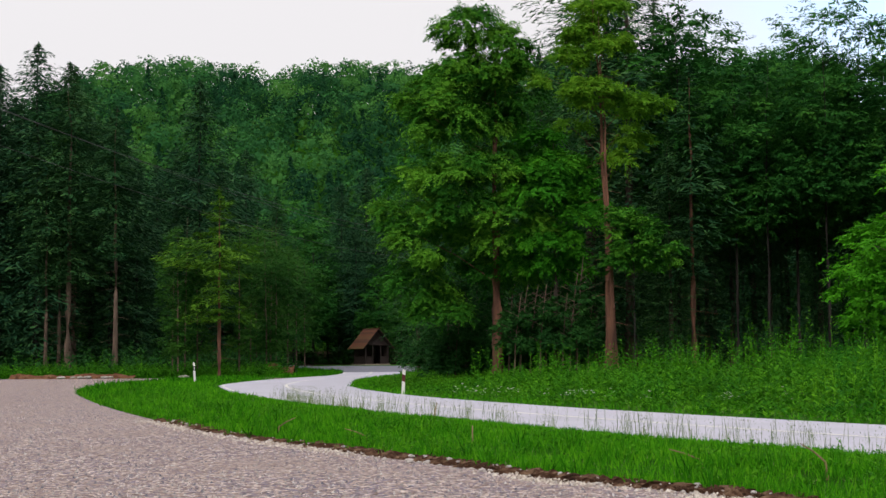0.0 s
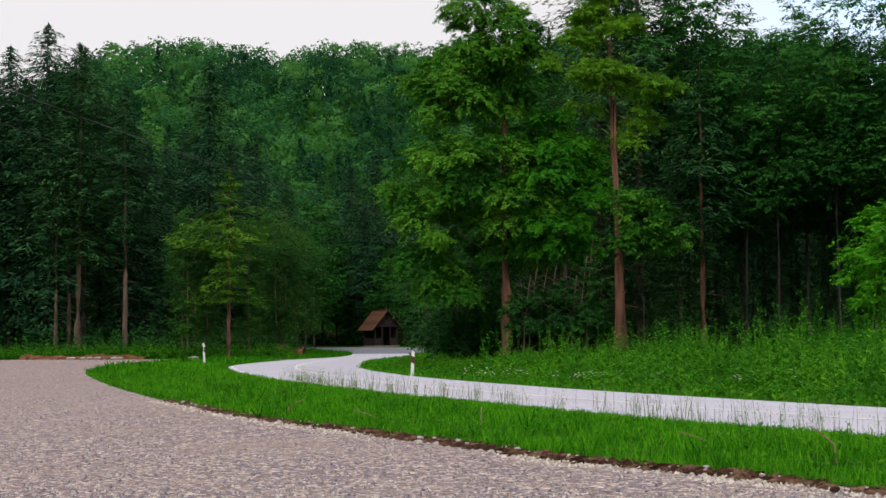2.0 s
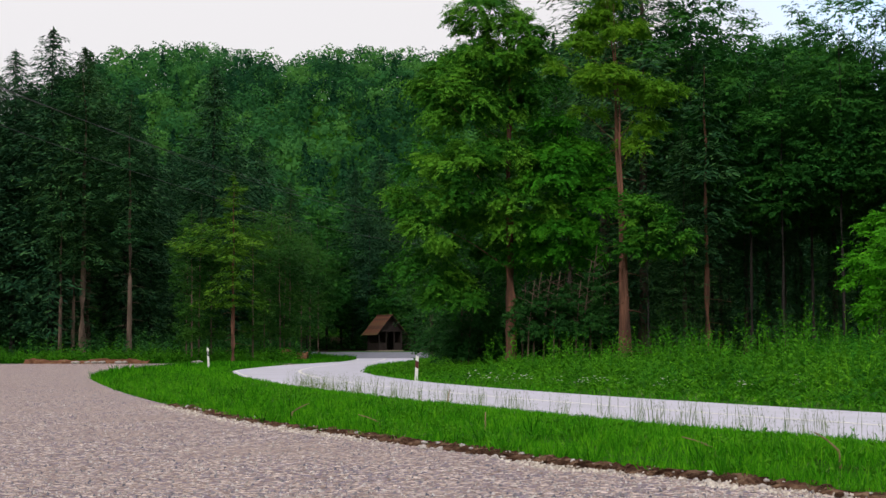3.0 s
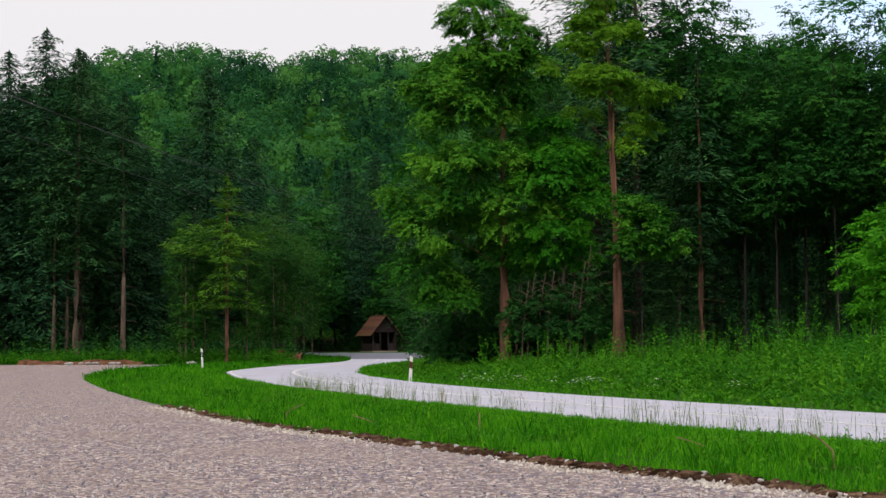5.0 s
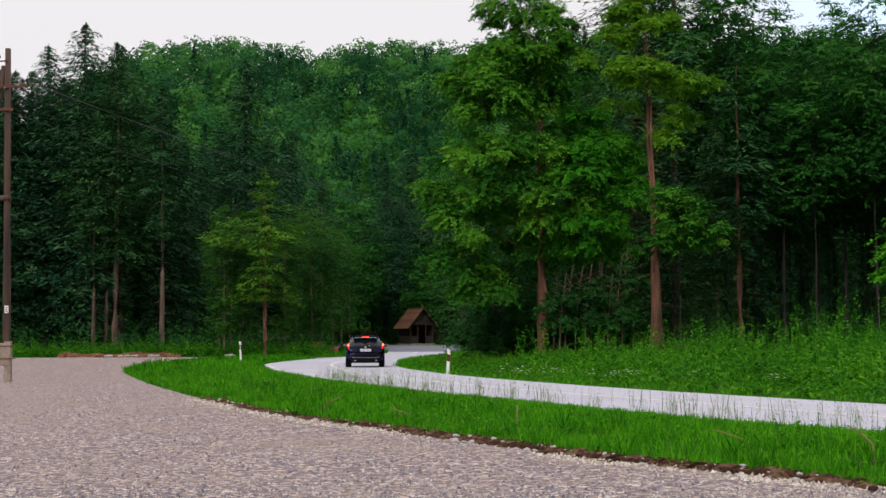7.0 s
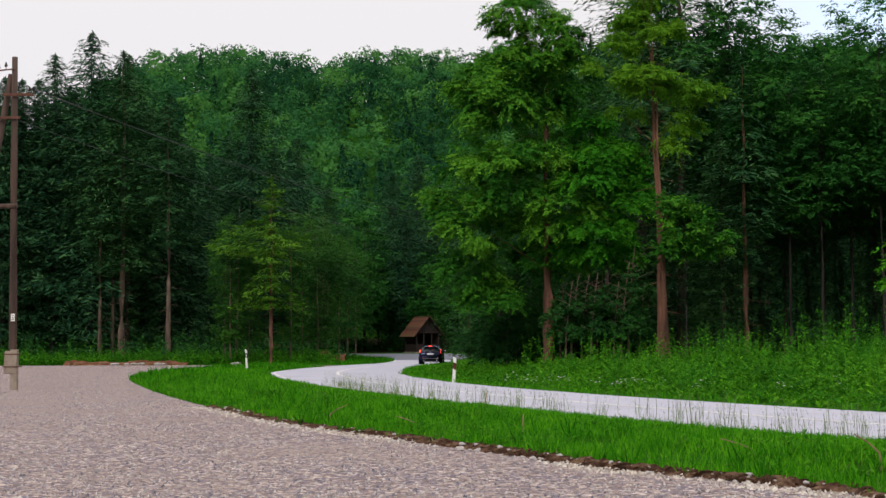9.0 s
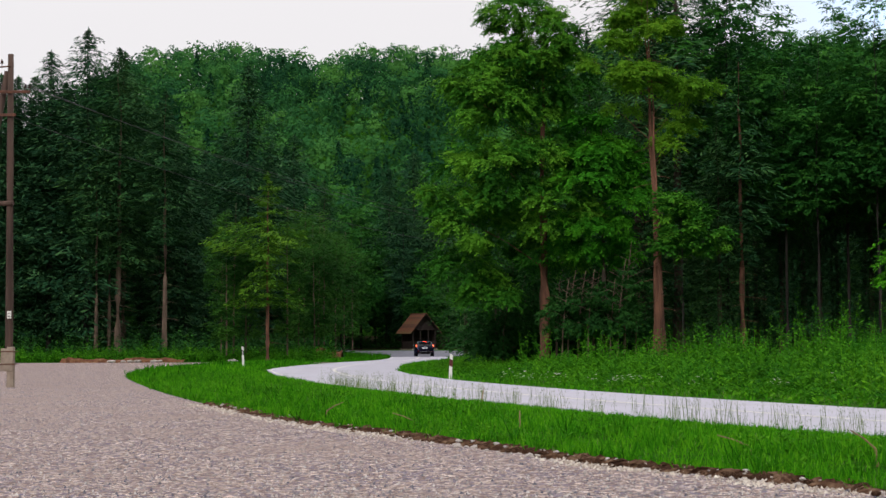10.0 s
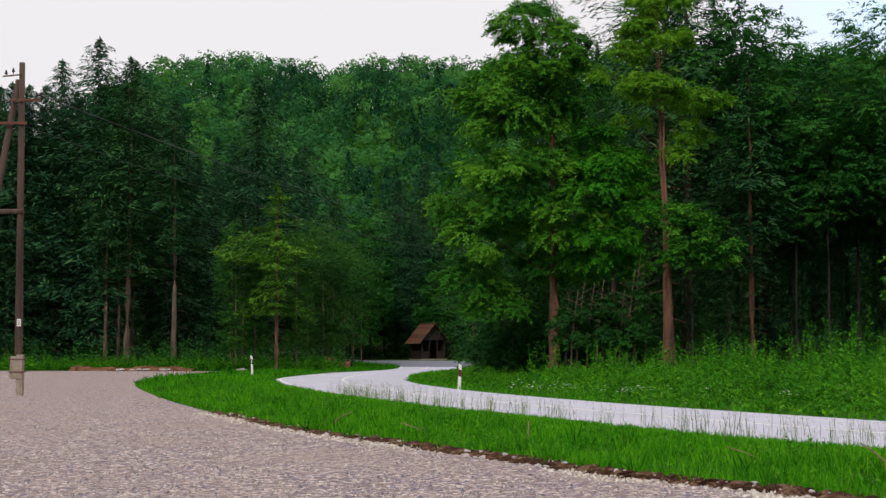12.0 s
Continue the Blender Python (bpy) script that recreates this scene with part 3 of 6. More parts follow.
def conifer(name, label, height, base, radius, r, seed, mat, bark=None, step=0.42, per_whorl=6, sprays=15, lean=(0, 0), power=0.8, droop=0.32, gap=0.0, dead=0, spray=0.42, ragged=0.42, taper=0.8):
    """Fir or spruce: whorls of drooping boughs set with flat sprays of needles."""
    rng = np.random.default_rng(seed)
    ob = thing(name, label, "tree")
    cs, als, acs = [], [], []
    z = base
    limbs = []
    while z < height - 0.15:
        t = (z - base) / (height - base)
        L0 = radius * min(1.0, 2.2 * (1 - t)) ** (power + 0.3) * (0.7 + 0.3 * min(1, t * 5)) + 0.06
        k_n = max(3, int(round(per_whorl * (0.6 + 0.4 * (1 - t)))))
        a0 = rng.random() * 6.28
        for k in range(k_n):
            if rng.random() < gap:
                continue
            a = a0 + 6.283 * k / k_n + rng.normal() * 0.25
            L = L0 * (1 - ragged + ragged * 1.7 * rng.random()) * (1 + 0.16 * math.sin(2 * a + seed + 0.35 * z))
            dr = droop * rng.uniform(0.5, 1.5)
            dirv = np.array([math.cos(a), math.sin(a), 0])
            side = np.array([-math.sin(a), math.cos(a), 0])
            up0 = 0.25 * t + 0.05
            m = max(6, int(sprays * 2.8 * (0.25 + 0.75 * L / radius)))
            s = (0.03 + 0.97 * (np.arange(m) + rng.random(m)) / m)
            zz = z + L * (up0 * s - dr * s * s + 0.12 * np.maximum(0, s - 0.7)) + rng.normal(size=m) * (0.04 + 0.035 * L)
            sgn = np.where(np.arange(m) % 2 == 0, 1, -1)
            wid = (0.30 * L * np.sin(np.pi * np.clip(s, 0.08, 0.93)) ** 0.8 + 0.06)
            off = sgn * wid * rng.random(m)
            x0 = lean[0] * (z / height) ** 2 * height
            p = np.array([x0, 0, 0]) + dirv * (L * s)[:, None] + side * off[:, None]
            p[:, 2] = zz - np.abs(off) * 0.25
            ln = spray * 0.72 * (0.6 + 0.6 * rng.random(m)) * (0.55 + 0.45 * L / radius) + 0.1
            al = unit(dirv * 0.9 + side * (sgn * 0.8)[:, None] + np.array([0, 0, -0.35]) + rng.normal(size=(m, 3)) * 0.25) * ln[:, None]
            nr = np.array([0, 0, 1.0]) + dirv * 0.3 + rng.normal(size=(m, 3)) * 0.38
            ac = unit(np.cross(al, nr)) * (ln * (0.15 + 0.11 * rng.random(m)))[:, None]
            cs.append(p), als.append(al), acs.append(ac)
        z += 1.3 * step * (0.7 + 0.6 * rng.random()) * (1 - 0.62 * t)
    # leader shoot
    m = 14
    p = np.zeros((m, 3)); p[:, 2] = height - 0.9 * rng.random(m); p[:, 0] = lean[0] * height
    al = unit(rng.normal(size=(m, 3)) * 0.5 + np.array([0, 0, 0.8])) * 0.4
    cs.append(p), als.append(al), acs.append(unit(np.cross(al, rng.normal(size=(m, 3)))) * 0.14)
    limbs = [(base * (0.25 + 0.75 * k / max(1, dead)), k * 2.1 + seed, radius * (0.2 + 0.35 * rng.random()), -0.05) for k in range(dead)]
    part("trunk", trunk_mesh(name + "_trunk", height * 0.985, r, bark or M_BARK, lean, seed, limbs=limbs, taper=taper, limb=0.12), ob)
    part("crown", quads_mesh(name + "_crown", np.concatenate(cs).astype(np.float32), np.concatenate(als).astype(np.float32), np.concatenate(acs).astype(np.float32), mat), ob)
    return ob


def stand(ob, x, y, turn=0.0, s=1.0, sz=None):
    """Set a tree on the ground."""
    ob.matrix_basis = Matrix.Translation((x, y, gz(x, y))) @ pose(0, 0, 0, 0, 0, turn) @ Matrix.Diagonal((s, s, sz or s, 1))
    return ob


def again(ob, x, y, turn=0.0, s=1.0, sz=None, label=""):
    ob2 = copy_thing(ob, Matrix())
    ob2.scale = (1, 1, 1)
    stand(ob2, x, y, turn, s, sz)
    return tagged(ob2, label) if label else ob2


def px(col, d):
    """East-west place of a thing seen at a column, at a distance ahead."""
    return (col - 784) / 2734 * d


def lobes_at(trunk_col, d, rows):
    """Crown lobes of a tree at a distance ahead, given by bearing, elevation, half width and half height as seen from the eye, and depth."""
    k = 2734 / d
    return [((c - trunk_col) / k, dy, (628 - r) / k + EYE, w / k, h / k) for c, r, w, h, dy in rows]


def build_trees():
    rnd = random.Random(7)
    # the large broad-leaved tree inside the bend
    big = broadleaf("broadleaf_tree", "large dense green broad-leaved tree with a two-tiered crown", 17.4, None, 0.30, 11, M_LEAF, 205, 66, 15, 0.86, 0.17,
                    bark=M_BARK_RED, lean=(-0.004, 0), flat=0.52, droop=0.6, trunk_h=15.8, slim=0.37, stray=0.06,
                    lobes=lobes_at(980, 71, [(936, 55, 40, 34, 0), (900, 100, 26, 22, 0.5), (985, 95, 40, 36, -0.4), (930, 150, 76, 46, 0), (845, 188, 40, 40, -0.3), (1018, 160, 44, 50, 0.6), (885, 222, 60, 30, -1.2), (960, 215, 56, 30, 1.0),
                                             (830, 312, 44, 36, 0.2), (915, 335, 76, 46, -1.6), (990, 300, 50, 44, 1.2), (800, 392, 24, 40, 0.3), (860, 420, 50, 46, -1.4), (930, 440, 66, 50, 1.5),
                                             (838, 505, 34, 42, -0.4), (880, 560, 36, 34, 0.6), (1000, 410, 60, 50, -1.4), (1005, 490, 50, 26, 0.8)]))
    stand(big, 5.09, 71)
    # side tree of the same group, lighter and smaller
    side = broadleaf("broadleaf_tree", "slimmer fresh green tree beside the large tree", 11.6, None, 0.13, 12, M_LEAF_SIDE, 90, 50, 13, 0.72, 0.18, flat=0.5, droop=0.65, slim=0.36, stray=0.08, bark=M_BARK,
                     lobes=lobes_at(1085, 70, [(1062, 262, 36, 36, 0), (1085, 320, 56, 50, 0), (1045, 350, 50, 50, -0.6), (1105, 385, 44, 50, -0.3), (1060, 440, 66, 46, 0.2), (1110, 465, 30, 26, 0.4)]))
    stand(side, px(1085, 70), 70)
    under = broadleaf("broadleaf_tree", "dark leafy understorey tree beside the large trunk", 6.4,
                      [(0.6, 1.0), (1.6, 1.9), (3.2, 2.2), (4.6, 1.8), (5.6, 1.2), (6.4, 0.3)], 0.1, 15, M_LEAF_DARK, 44, 30, 9, 0.8, 0.24)
    stand(under, px(893, 75), 75, 40, 0.8)
    again(under, px(925, 77), 77, 140, 0.95)
    again(under, px(945, 82), 82, 240, 1.1)
    again(under, px(1090, 79), 79, 200, 0.95)
    again(under, px(1030, 83), 83, 20, 1.15)
    # old spruce with a bare red trunk and bunched boughs near its top
    old = broadleaf("old_spruce", "tall old spruce with bare red-brown trunk and bunched yellow-green boughs", 17.5, None, 0.29, 21, M_LEAF_YELLOW, 86, 38, 11, 0.58, 0.19,
                    bark=M_BARK_RED, lean=(-0.045, 0), flat=0.34, droop=0.5, trunk_h=19.5, slim=0.34, stray=0.12, taper=1.7,
                    lobes=lobes_at(1183, 68, [(1170, 15, 40, 20, 0), (1135, 60, 30, 16, 0.4), (1190, 85, 36, 15, -0.5), (1112, 105, 34, 14, 0), (1095, 138, 28, 12, 0.3), (1150, 172, 52, 18, -0.8), (1232, 190, 46, 13, 0),
                                              (1122, 222, 26, 10, 0.4), (1212, 240, 42, 12, 0.5), (1205, 290, 18, 8, -0.3)]))
    stand(old, px(1183, 68), 68)
    # bare dead twigs round its stem
    snag = thing("dead_spruce", "thin bare dead spruce stem leaning beside the old spruce", "tree")
    limbs = [(2.5 + 0.32 * k, k * 2.4, 0.5 + 0.5 * rnd.random(), -0.12) for k in range(38)]
    part("trunk", trunk_mesh("dead_spruce_trunk", 16.0, 0.11, M_BARK_RED, (-0.03, 0), 23, limbs=limbs, limb=0.3), snag)
    stand(snag, px(1186, 67.2), 67.2)
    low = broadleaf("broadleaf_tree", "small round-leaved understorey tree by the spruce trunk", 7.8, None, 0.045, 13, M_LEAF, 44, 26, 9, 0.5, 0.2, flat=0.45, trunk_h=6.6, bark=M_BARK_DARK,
                    lobes=lobes_at(1225, 66, [(1195, 400, 26, 24, 0), (1235, 420, 36, 30, 0), (1268, 455, 30, 22, 0), (1215, 465, 34, 20, 0.3)]))
    stand(low, px(1225, 66), 66)
    # bright young tree at the road's far side
    bright = broadleaf("young_tree", "bright fresh-green young tree on the roadside bank", 6.8,
                       [(0.4, 1.2), (1.5, 1.7), (3.0, 1.8), (4.5, 1.5), (5.8, 1.0), (6.8, 0.3)], 0.07, 14, M_LEAF_BRIGHT, 70, 34, 10, 0.62, 0.2, flat=0.4, droop=0.4)
    stand(bright, px(1712, 48), 48)
    again(bright, px(1765, 50), 50, 120, 1.08)
    again(bright, px(1780, 47), 47, 220, 0.75)

    # dark firs of the right-hand wood
    fir = conifer("fir_tree", "dark green fir with drooping boughs at the wood's edge", 30, 1.5, 4.2, 0.36, 31, M_NEEDLE, step=0.46, per_whorl=7, sprays=24, spray=0.6, dead=6)
    stand(fir, px(1150, 84), 84)
    fir_b = conifer("fir_tree", "dense dark fir of the wood", 27, 2.5, 3.6, 0.32, 32, M_NEEDLE_BLUE, step=0.5, per_whorl=6, sprays=22, spray=0.6, dead=8)
    stand(fir_b, px(1218, 82), 82)
    for col, d, s, k in [(1060, 92, 0.66, 0), (1300, 84, 0.66, 1), (1180, 96, 1.0, 0), (1355, 88, 0.62, 1), (1015, 98, 0.62, 1), (1270, 100, 0.85, 0),
                         (1440, 90, 0.6, 0), (1290, 78, 0.42, 0), (1500, 88, 0.55, 1), (1620, 90, 0.6, 0), (1700, 86, 0.6, 1), (960, 104, 0.55, 0), (900, 112, 0.55, 1), (840, 118, 0.5, 0),
                         (1400, 84, 0.5, 1), (1560, 86, 0.55, 0), (1470, 84, 0.42, 1), (1110, 90, 0.55, 1)]:
        again((fir, fir_b)[k], px(col, d), d, rnd.uniform(0, 360), s)
    # a slim spruce whose red stem shows below its skirt
    slimred = conifer("spruce_tree", "slender spruce with a reddish lower stem and dark boughs", 16, 5.2, 2.3, 0.17, 33, M_NEEDLE, M_BARK_RED, 0.5, 6, 18, spray=0.5, dead=10, gap=0.12)
    stand(slimred, px(1330, 77), 77)
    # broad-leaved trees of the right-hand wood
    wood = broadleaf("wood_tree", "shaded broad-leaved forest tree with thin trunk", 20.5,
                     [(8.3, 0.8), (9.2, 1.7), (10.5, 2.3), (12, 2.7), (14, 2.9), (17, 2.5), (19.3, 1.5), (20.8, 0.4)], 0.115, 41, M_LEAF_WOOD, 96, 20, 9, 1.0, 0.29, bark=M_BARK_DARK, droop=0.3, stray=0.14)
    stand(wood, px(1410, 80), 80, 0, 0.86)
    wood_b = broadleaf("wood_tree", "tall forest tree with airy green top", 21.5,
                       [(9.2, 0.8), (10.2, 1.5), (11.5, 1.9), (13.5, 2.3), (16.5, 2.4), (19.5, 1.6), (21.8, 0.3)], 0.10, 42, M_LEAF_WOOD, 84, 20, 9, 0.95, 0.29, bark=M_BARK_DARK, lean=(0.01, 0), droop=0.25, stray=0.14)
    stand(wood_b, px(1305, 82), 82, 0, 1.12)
    for col, d, s, k in [(1466, 78, 0.84, 1), (1520, 82, 0.93, 0), (1575, 78, 0.92, 1), (1640, 80, 0.97, 0), (1710, 77, 0.9, 1), (1340, 86, 1.0, 1), (1490, 90, 0.93, 0), (1600, 90, 0.92, 1),
                         (1790, 82, 1.0, 0), (1880, 78, 1.0, 1), (1420, 98, 1.0, 1), (1550, 102, 1.02, 0), (1680, 100, 1.0, 0), (1370, 104, 0.95, 0), (2000, 70, 1.0, 0), (1960, 90, 1.0, 1)]:
        again((wood, wood_b)[k], px(col, d), d, rnd.uniform(0, 360), s)

    # tall firs beyond the gravel
    tall = conifer("fir_tree", "tall dark fir with a long bare trunk", 30, 9, 4.5, 0.34, 51, M_NEEDLE, M_BARK_PALE, 0.5, 7, 26, spray=0.75, power=0.45, dead=14, gap=0.12, ragged=0.55)
    stand(tall, px(226, 140), 140, 10, 0.95, 0.95)
    slim = conifer("fir_tree", "slim fir with a high crown over a bare trunk", 26, 11.5, 3.4, 0.26, 52, M_NEEDLE, M_BARK_PALE, 0.5, 7, 22, spray=0.7, power=0.62, dead=16, gap=0.14, ragged=0.55)
    stand(slim, px(308, 138), 138, 0, 0.93)
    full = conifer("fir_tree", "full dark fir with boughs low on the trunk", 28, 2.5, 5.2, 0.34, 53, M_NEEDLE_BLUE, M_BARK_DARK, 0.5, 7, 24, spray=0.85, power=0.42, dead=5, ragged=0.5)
    stand(full, px(170, 143), 143, 0, 1.1)
    for col, d, s, k in [(104, 145, 1.04, 2), (132, 152, 0.97, 2), (75, 150, 0.98, 2), (45, 146, 0.96, 2), (15, 143, 0.95, 2), (-5, 147, 0.96, 2), (-30, 150, 1.0, 2), (140, 158, 0.98, 2), (265, 152, 0.9, 2), (235, 147, 0.98, 0), (330, 156, 0.8, 2), (300, 148, 0.88, 2),
                         (187, 139, 0.72, 1), (210, 141, 0.7, 1), (345, 152, 0.75, 2), (-80, 145, 0.95, 0), (-130, 150, 1.0, 2), (30, 160, 1.0, 2),
                         (455, 168, 1.13, 2), (415, 176, 0.9, 2), (495, 178, 0.86, 2), (537, 200, 1.0, 2), (380, 164, 0.78, 2), (590, 205, 0.75, 0), (705, 215, 0.9, 2), (750, 222, 1.0, 2), (785, 216, 0.85, 2), (730, 206, 0.7, 2),
                         (820, 215, 0.9, 2), (880, 210, 0.9, 2)]:
        again((tall, slim, full)[k], px(col, d), d, rnd.uniform(0, 360), s)
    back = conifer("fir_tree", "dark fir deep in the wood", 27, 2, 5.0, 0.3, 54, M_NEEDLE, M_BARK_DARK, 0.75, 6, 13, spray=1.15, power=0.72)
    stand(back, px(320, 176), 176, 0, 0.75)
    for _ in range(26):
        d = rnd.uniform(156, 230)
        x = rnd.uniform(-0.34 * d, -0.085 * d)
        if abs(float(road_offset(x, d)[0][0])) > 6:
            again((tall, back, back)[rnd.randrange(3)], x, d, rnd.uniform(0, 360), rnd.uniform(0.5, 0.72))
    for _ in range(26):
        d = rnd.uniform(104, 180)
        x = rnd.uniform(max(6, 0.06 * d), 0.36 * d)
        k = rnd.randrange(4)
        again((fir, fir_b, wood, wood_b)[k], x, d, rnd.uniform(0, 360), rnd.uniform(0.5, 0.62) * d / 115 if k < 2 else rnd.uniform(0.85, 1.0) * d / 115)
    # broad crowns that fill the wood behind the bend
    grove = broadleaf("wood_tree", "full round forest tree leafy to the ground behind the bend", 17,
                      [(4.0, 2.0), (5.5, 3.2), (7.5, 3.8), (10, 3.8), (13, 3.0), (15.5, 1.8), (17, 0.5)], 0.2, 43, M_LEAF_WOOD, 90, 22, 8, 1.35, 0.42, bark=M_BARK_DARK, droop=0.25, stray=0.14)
    stand(grove, px(620, 196), 196)
    for col, d, s in [(575, 186, 0.95), (545, 178, 0.8), (655, 208, 1.1), (600, 222, 1.35), (640, 226, 1.3), (680, 226, 1.25), (560, 218, 1.2), (725, 226, 1.0), (770, 204, 0.75), (810, 203, 0.8), (850, 205, 0.9), (700, 212, 0.9),
                      (400, 190, 1.2), (500, 205, 1.25), (350, 200, 1.2)]:
        again(grove, px(col, d), d, rnd.uniform(0, 360), s)
    # light young trees between the firs and the bend
    young = conifer("young_larch", "light yellow-green young conifer with layered boughs", 15.3, 4.8, 3.3, 0.19, 61, M_LARCH, M_BARK_RED, 0.52, 6, 46, droop=0.2, spray=0.56, gap=0.3, dead=10, ragged=0.7, power=0.9)
    stand(young, px(490, 124), 124)
    thin = broadleaf("young_tree", "thin-stemmed young forest tree with light foliage", 14.0,
                     [(2.6, 0.7), (4.6, 0.9), (6.0, 1.2), (8.5, 1.7), (11, 1.4), (12.5, 0.8), (14, 0.2)], 0.09, 62, M_LEAF_LIGHT, 40, 20, 9, 0.85, 0.25, bark=M_BARK_PALE, flat=0.22, droop=0.25, shell=0.3, lean=(0.02, 0))
    stand(thin, px(430, 127), 127)
    for col, d, s in [(418, 126, 0.9), (452, 129, 0.85), (408, 132, 0.75), (525, 128, 0.98), (580, 140, 1.02), (573, 134, 0.9), (590, 136, 0.9), (545, 138, 0.8), (610, 150, 0.9), (625, 165, 1.0), (555, 150, 1.15), (640, 172, 0.9),
                      (880, 175, 1.0), (590, 172, 1.2)]:
        again(thin, px(col, d), d, rnd.uniform(0, 360), s)
    # thin stems and saplings at the foot of the big tree
    sap = broadleaf("sapling", "thin leaning sapling in the thicket", 4.6, [(1.6, 0.4), (2.4, 0.8), (3.4, 0.9), (4.6, 0.2)], 0.05, 71, M_LEAF_DARK, 14, 14, 8, 0.5, 0.2, bark=M_BARK_PALE, lean=(0.10, 0))
    stand(sap, px(1038, 70), 70)
    for col, d, s in [(1010, 69, 0.9), (1020, 70, 1.0), (1055, 69, 1.0), (1065, 71, 1.15), (1095, 69, 0.9), (1108, 69, 1.1), (1120, 70, 1.3), (1140, 72, 0.9), (905, 74, 0.8), (930, 78, 0.9), (900, 80, 0.9), (1000, 76, 1.2), (1080, 78, 1.2)]:
        again(sap, px(col, d), d, rnd.uniform(-50, 50), s)


def build_far_wood():
    """The hillside canopy, joined: broad crowns and pointed firs."""
    rng = np.random.default_rng(81)
    cs, als, acs, tints = [], [], [], []
    spots = []
    for y in np.arange(234, 548, 8.5):
        for x in np.arange(-0.37 * y, 0.30 * y, 7.8):
            spots.append((x + rng.normal() * 2.4, y + rng.normal() * 2.5))
    for x, y in spots:
        z0 = gz(x, y)
        far = y > 420
        tint = rng.random() * 0.8 + (0.1 if y > 330 else 0.0)
        if rng.random() < 0.22 and y < 400:
            n = 300
            h, r = rng.uniform(14, 21), rng.uniform(3.0, 4.2)
            t = rng.random(n) ** 0.7
            a = rng.random(n) * 6.28
            rr = r * (1 - t) * (0.6 + 0.5 * rng.random(n)) * (1 + 0.25 * np.sin(t * 40)) + 0.1
            p = np.stack([np.cos(a) * rr, np.sin(a) * rr, 2 + (h - 2) * t], 1)
            al = unit(np.stack([np.cos(a), np.sin(a), -0.6 + 0 * a], 1) + rng.normal(size=(n, 3)) * 0.3) * 1.0
            nr = np.stack([np.cos(a), np.sin(a), 0.8 + 0 * a], 1) + rng.normal(size=(n, 3)) * 0.35
            wid = rng.uniform(0.3, 0.55, (n, 1))
            tint *= 0.4
        else:
            # a crown of leafy heads, each a dome of its own
            h, r = rng.uniform(12, 17), rng.uniform(3.8, 5.6)
            k, m = (18, 16) if far else (19, 19)
            n = k * m
            hd = unit(rng.normal(size=(k, 3)) + np.array([0, -0.35, 0.5]))
            head = hd * r * rng.uniform(0.55, 0.95, (k, 1)) * np.array([1, 1, 0.85])
            hr = np.repeat(r * rng.uniform(0.26, 0.46, k), m)[:, None]
            d = unit(rng.normal(size=(n, 3)) + np.repeat(hd, m, 0) * 0.5 + np.array([0, -0.2, 0.6]))
            p = np.repeat(head, m, 0) + d * hr * rng.uniform(0.75, 1.08, (n, 1))
            p[:, 2] += h - r
            low = rng.random(n) < 0.14
            p[low, 2] = rng.random(low.sum()) * (h - r)
            nr = d + rng.normal(size=(n, 3)) * 0.22
            al = unit(np.cross(nr, rng.normal(size=(n, 3)))) * rng.uniform(0.55, 1.0, (n, 1))
            wid = rng.uniform(0.4, 0.7, (n, 1))
            wid[low] *= 2.2
            al[low] *= 2.0
        tints.append(np.full(n * 4, tint, np.float32))
        ac = unit(np.cross(al, nr)) * wid
        cs.append(p + np.array([x, y, z0])), als.append(al), acs.append(ac)
    me = quads_mesh("far_wood", np.concatenate(cs).astype(np.float32), np.concatenate(als).astype(np.float32), np.concatenate(acs).astype(np.float32), M_HILL)
    me.attributes.new("tint", "FLOAT", "POINT").data.foreach_set("value", np.concatenate(tints))
    tagged(new("far_wood", me), "mixed green forest canopy covering the far hillside", "forest", kind="stuff")


def build_unseen_treeline():
    """Wood added out of view round the clearing, to darken the car's reflections."""
    rng = np.random.default_rng(85)
    cs, als, acs = [], [], []
    for k in range(330):
        a = radians(rng.uniform(38, 322))
        d = rng.uniform(75, 115) * (0.72 if a > 4.6 else 1)
        x, y = math.sin(a) * d * 1.2, math.cos(a) * d
        if abs(float(road_offset(x, y)[0][0])) < 5:
            continue
        n, h, r = 150, rng.uniform(21, 30), rng.uniform(3, 5)
        t = rng.random(n) ** 0.8
        b = rng.random(n) * 6.28
        rr = r * (1 - t ** 2) * (0.6 + 0.4 * rng.random(n))
        p = np.stack([x + np.cos(b) * rr, y + np.sin(b) * rr, 0.5 + h * t], 1)
        al = unit(rng.normal(size=(n, 3))) * 2.0
        cs.append(p), als.append(al), acs.append(unit(np.cross(al, rng.normal(size=(n, 3)))) * 1.6)
    me = quads_mesh("treeline", np.concatenate(cs).astype(np.float32), np.concatenate(als).astype(np.float32), np.concatenate(acs).astype(np.float32), M_LEAF_DARK)
    tagged(new("treeline", me), "unseen dark green wood added round the clearing for the car to reflect", "forest", kind="stuff")


build_trees()
build_far_wood()
build_unseen_treeline()


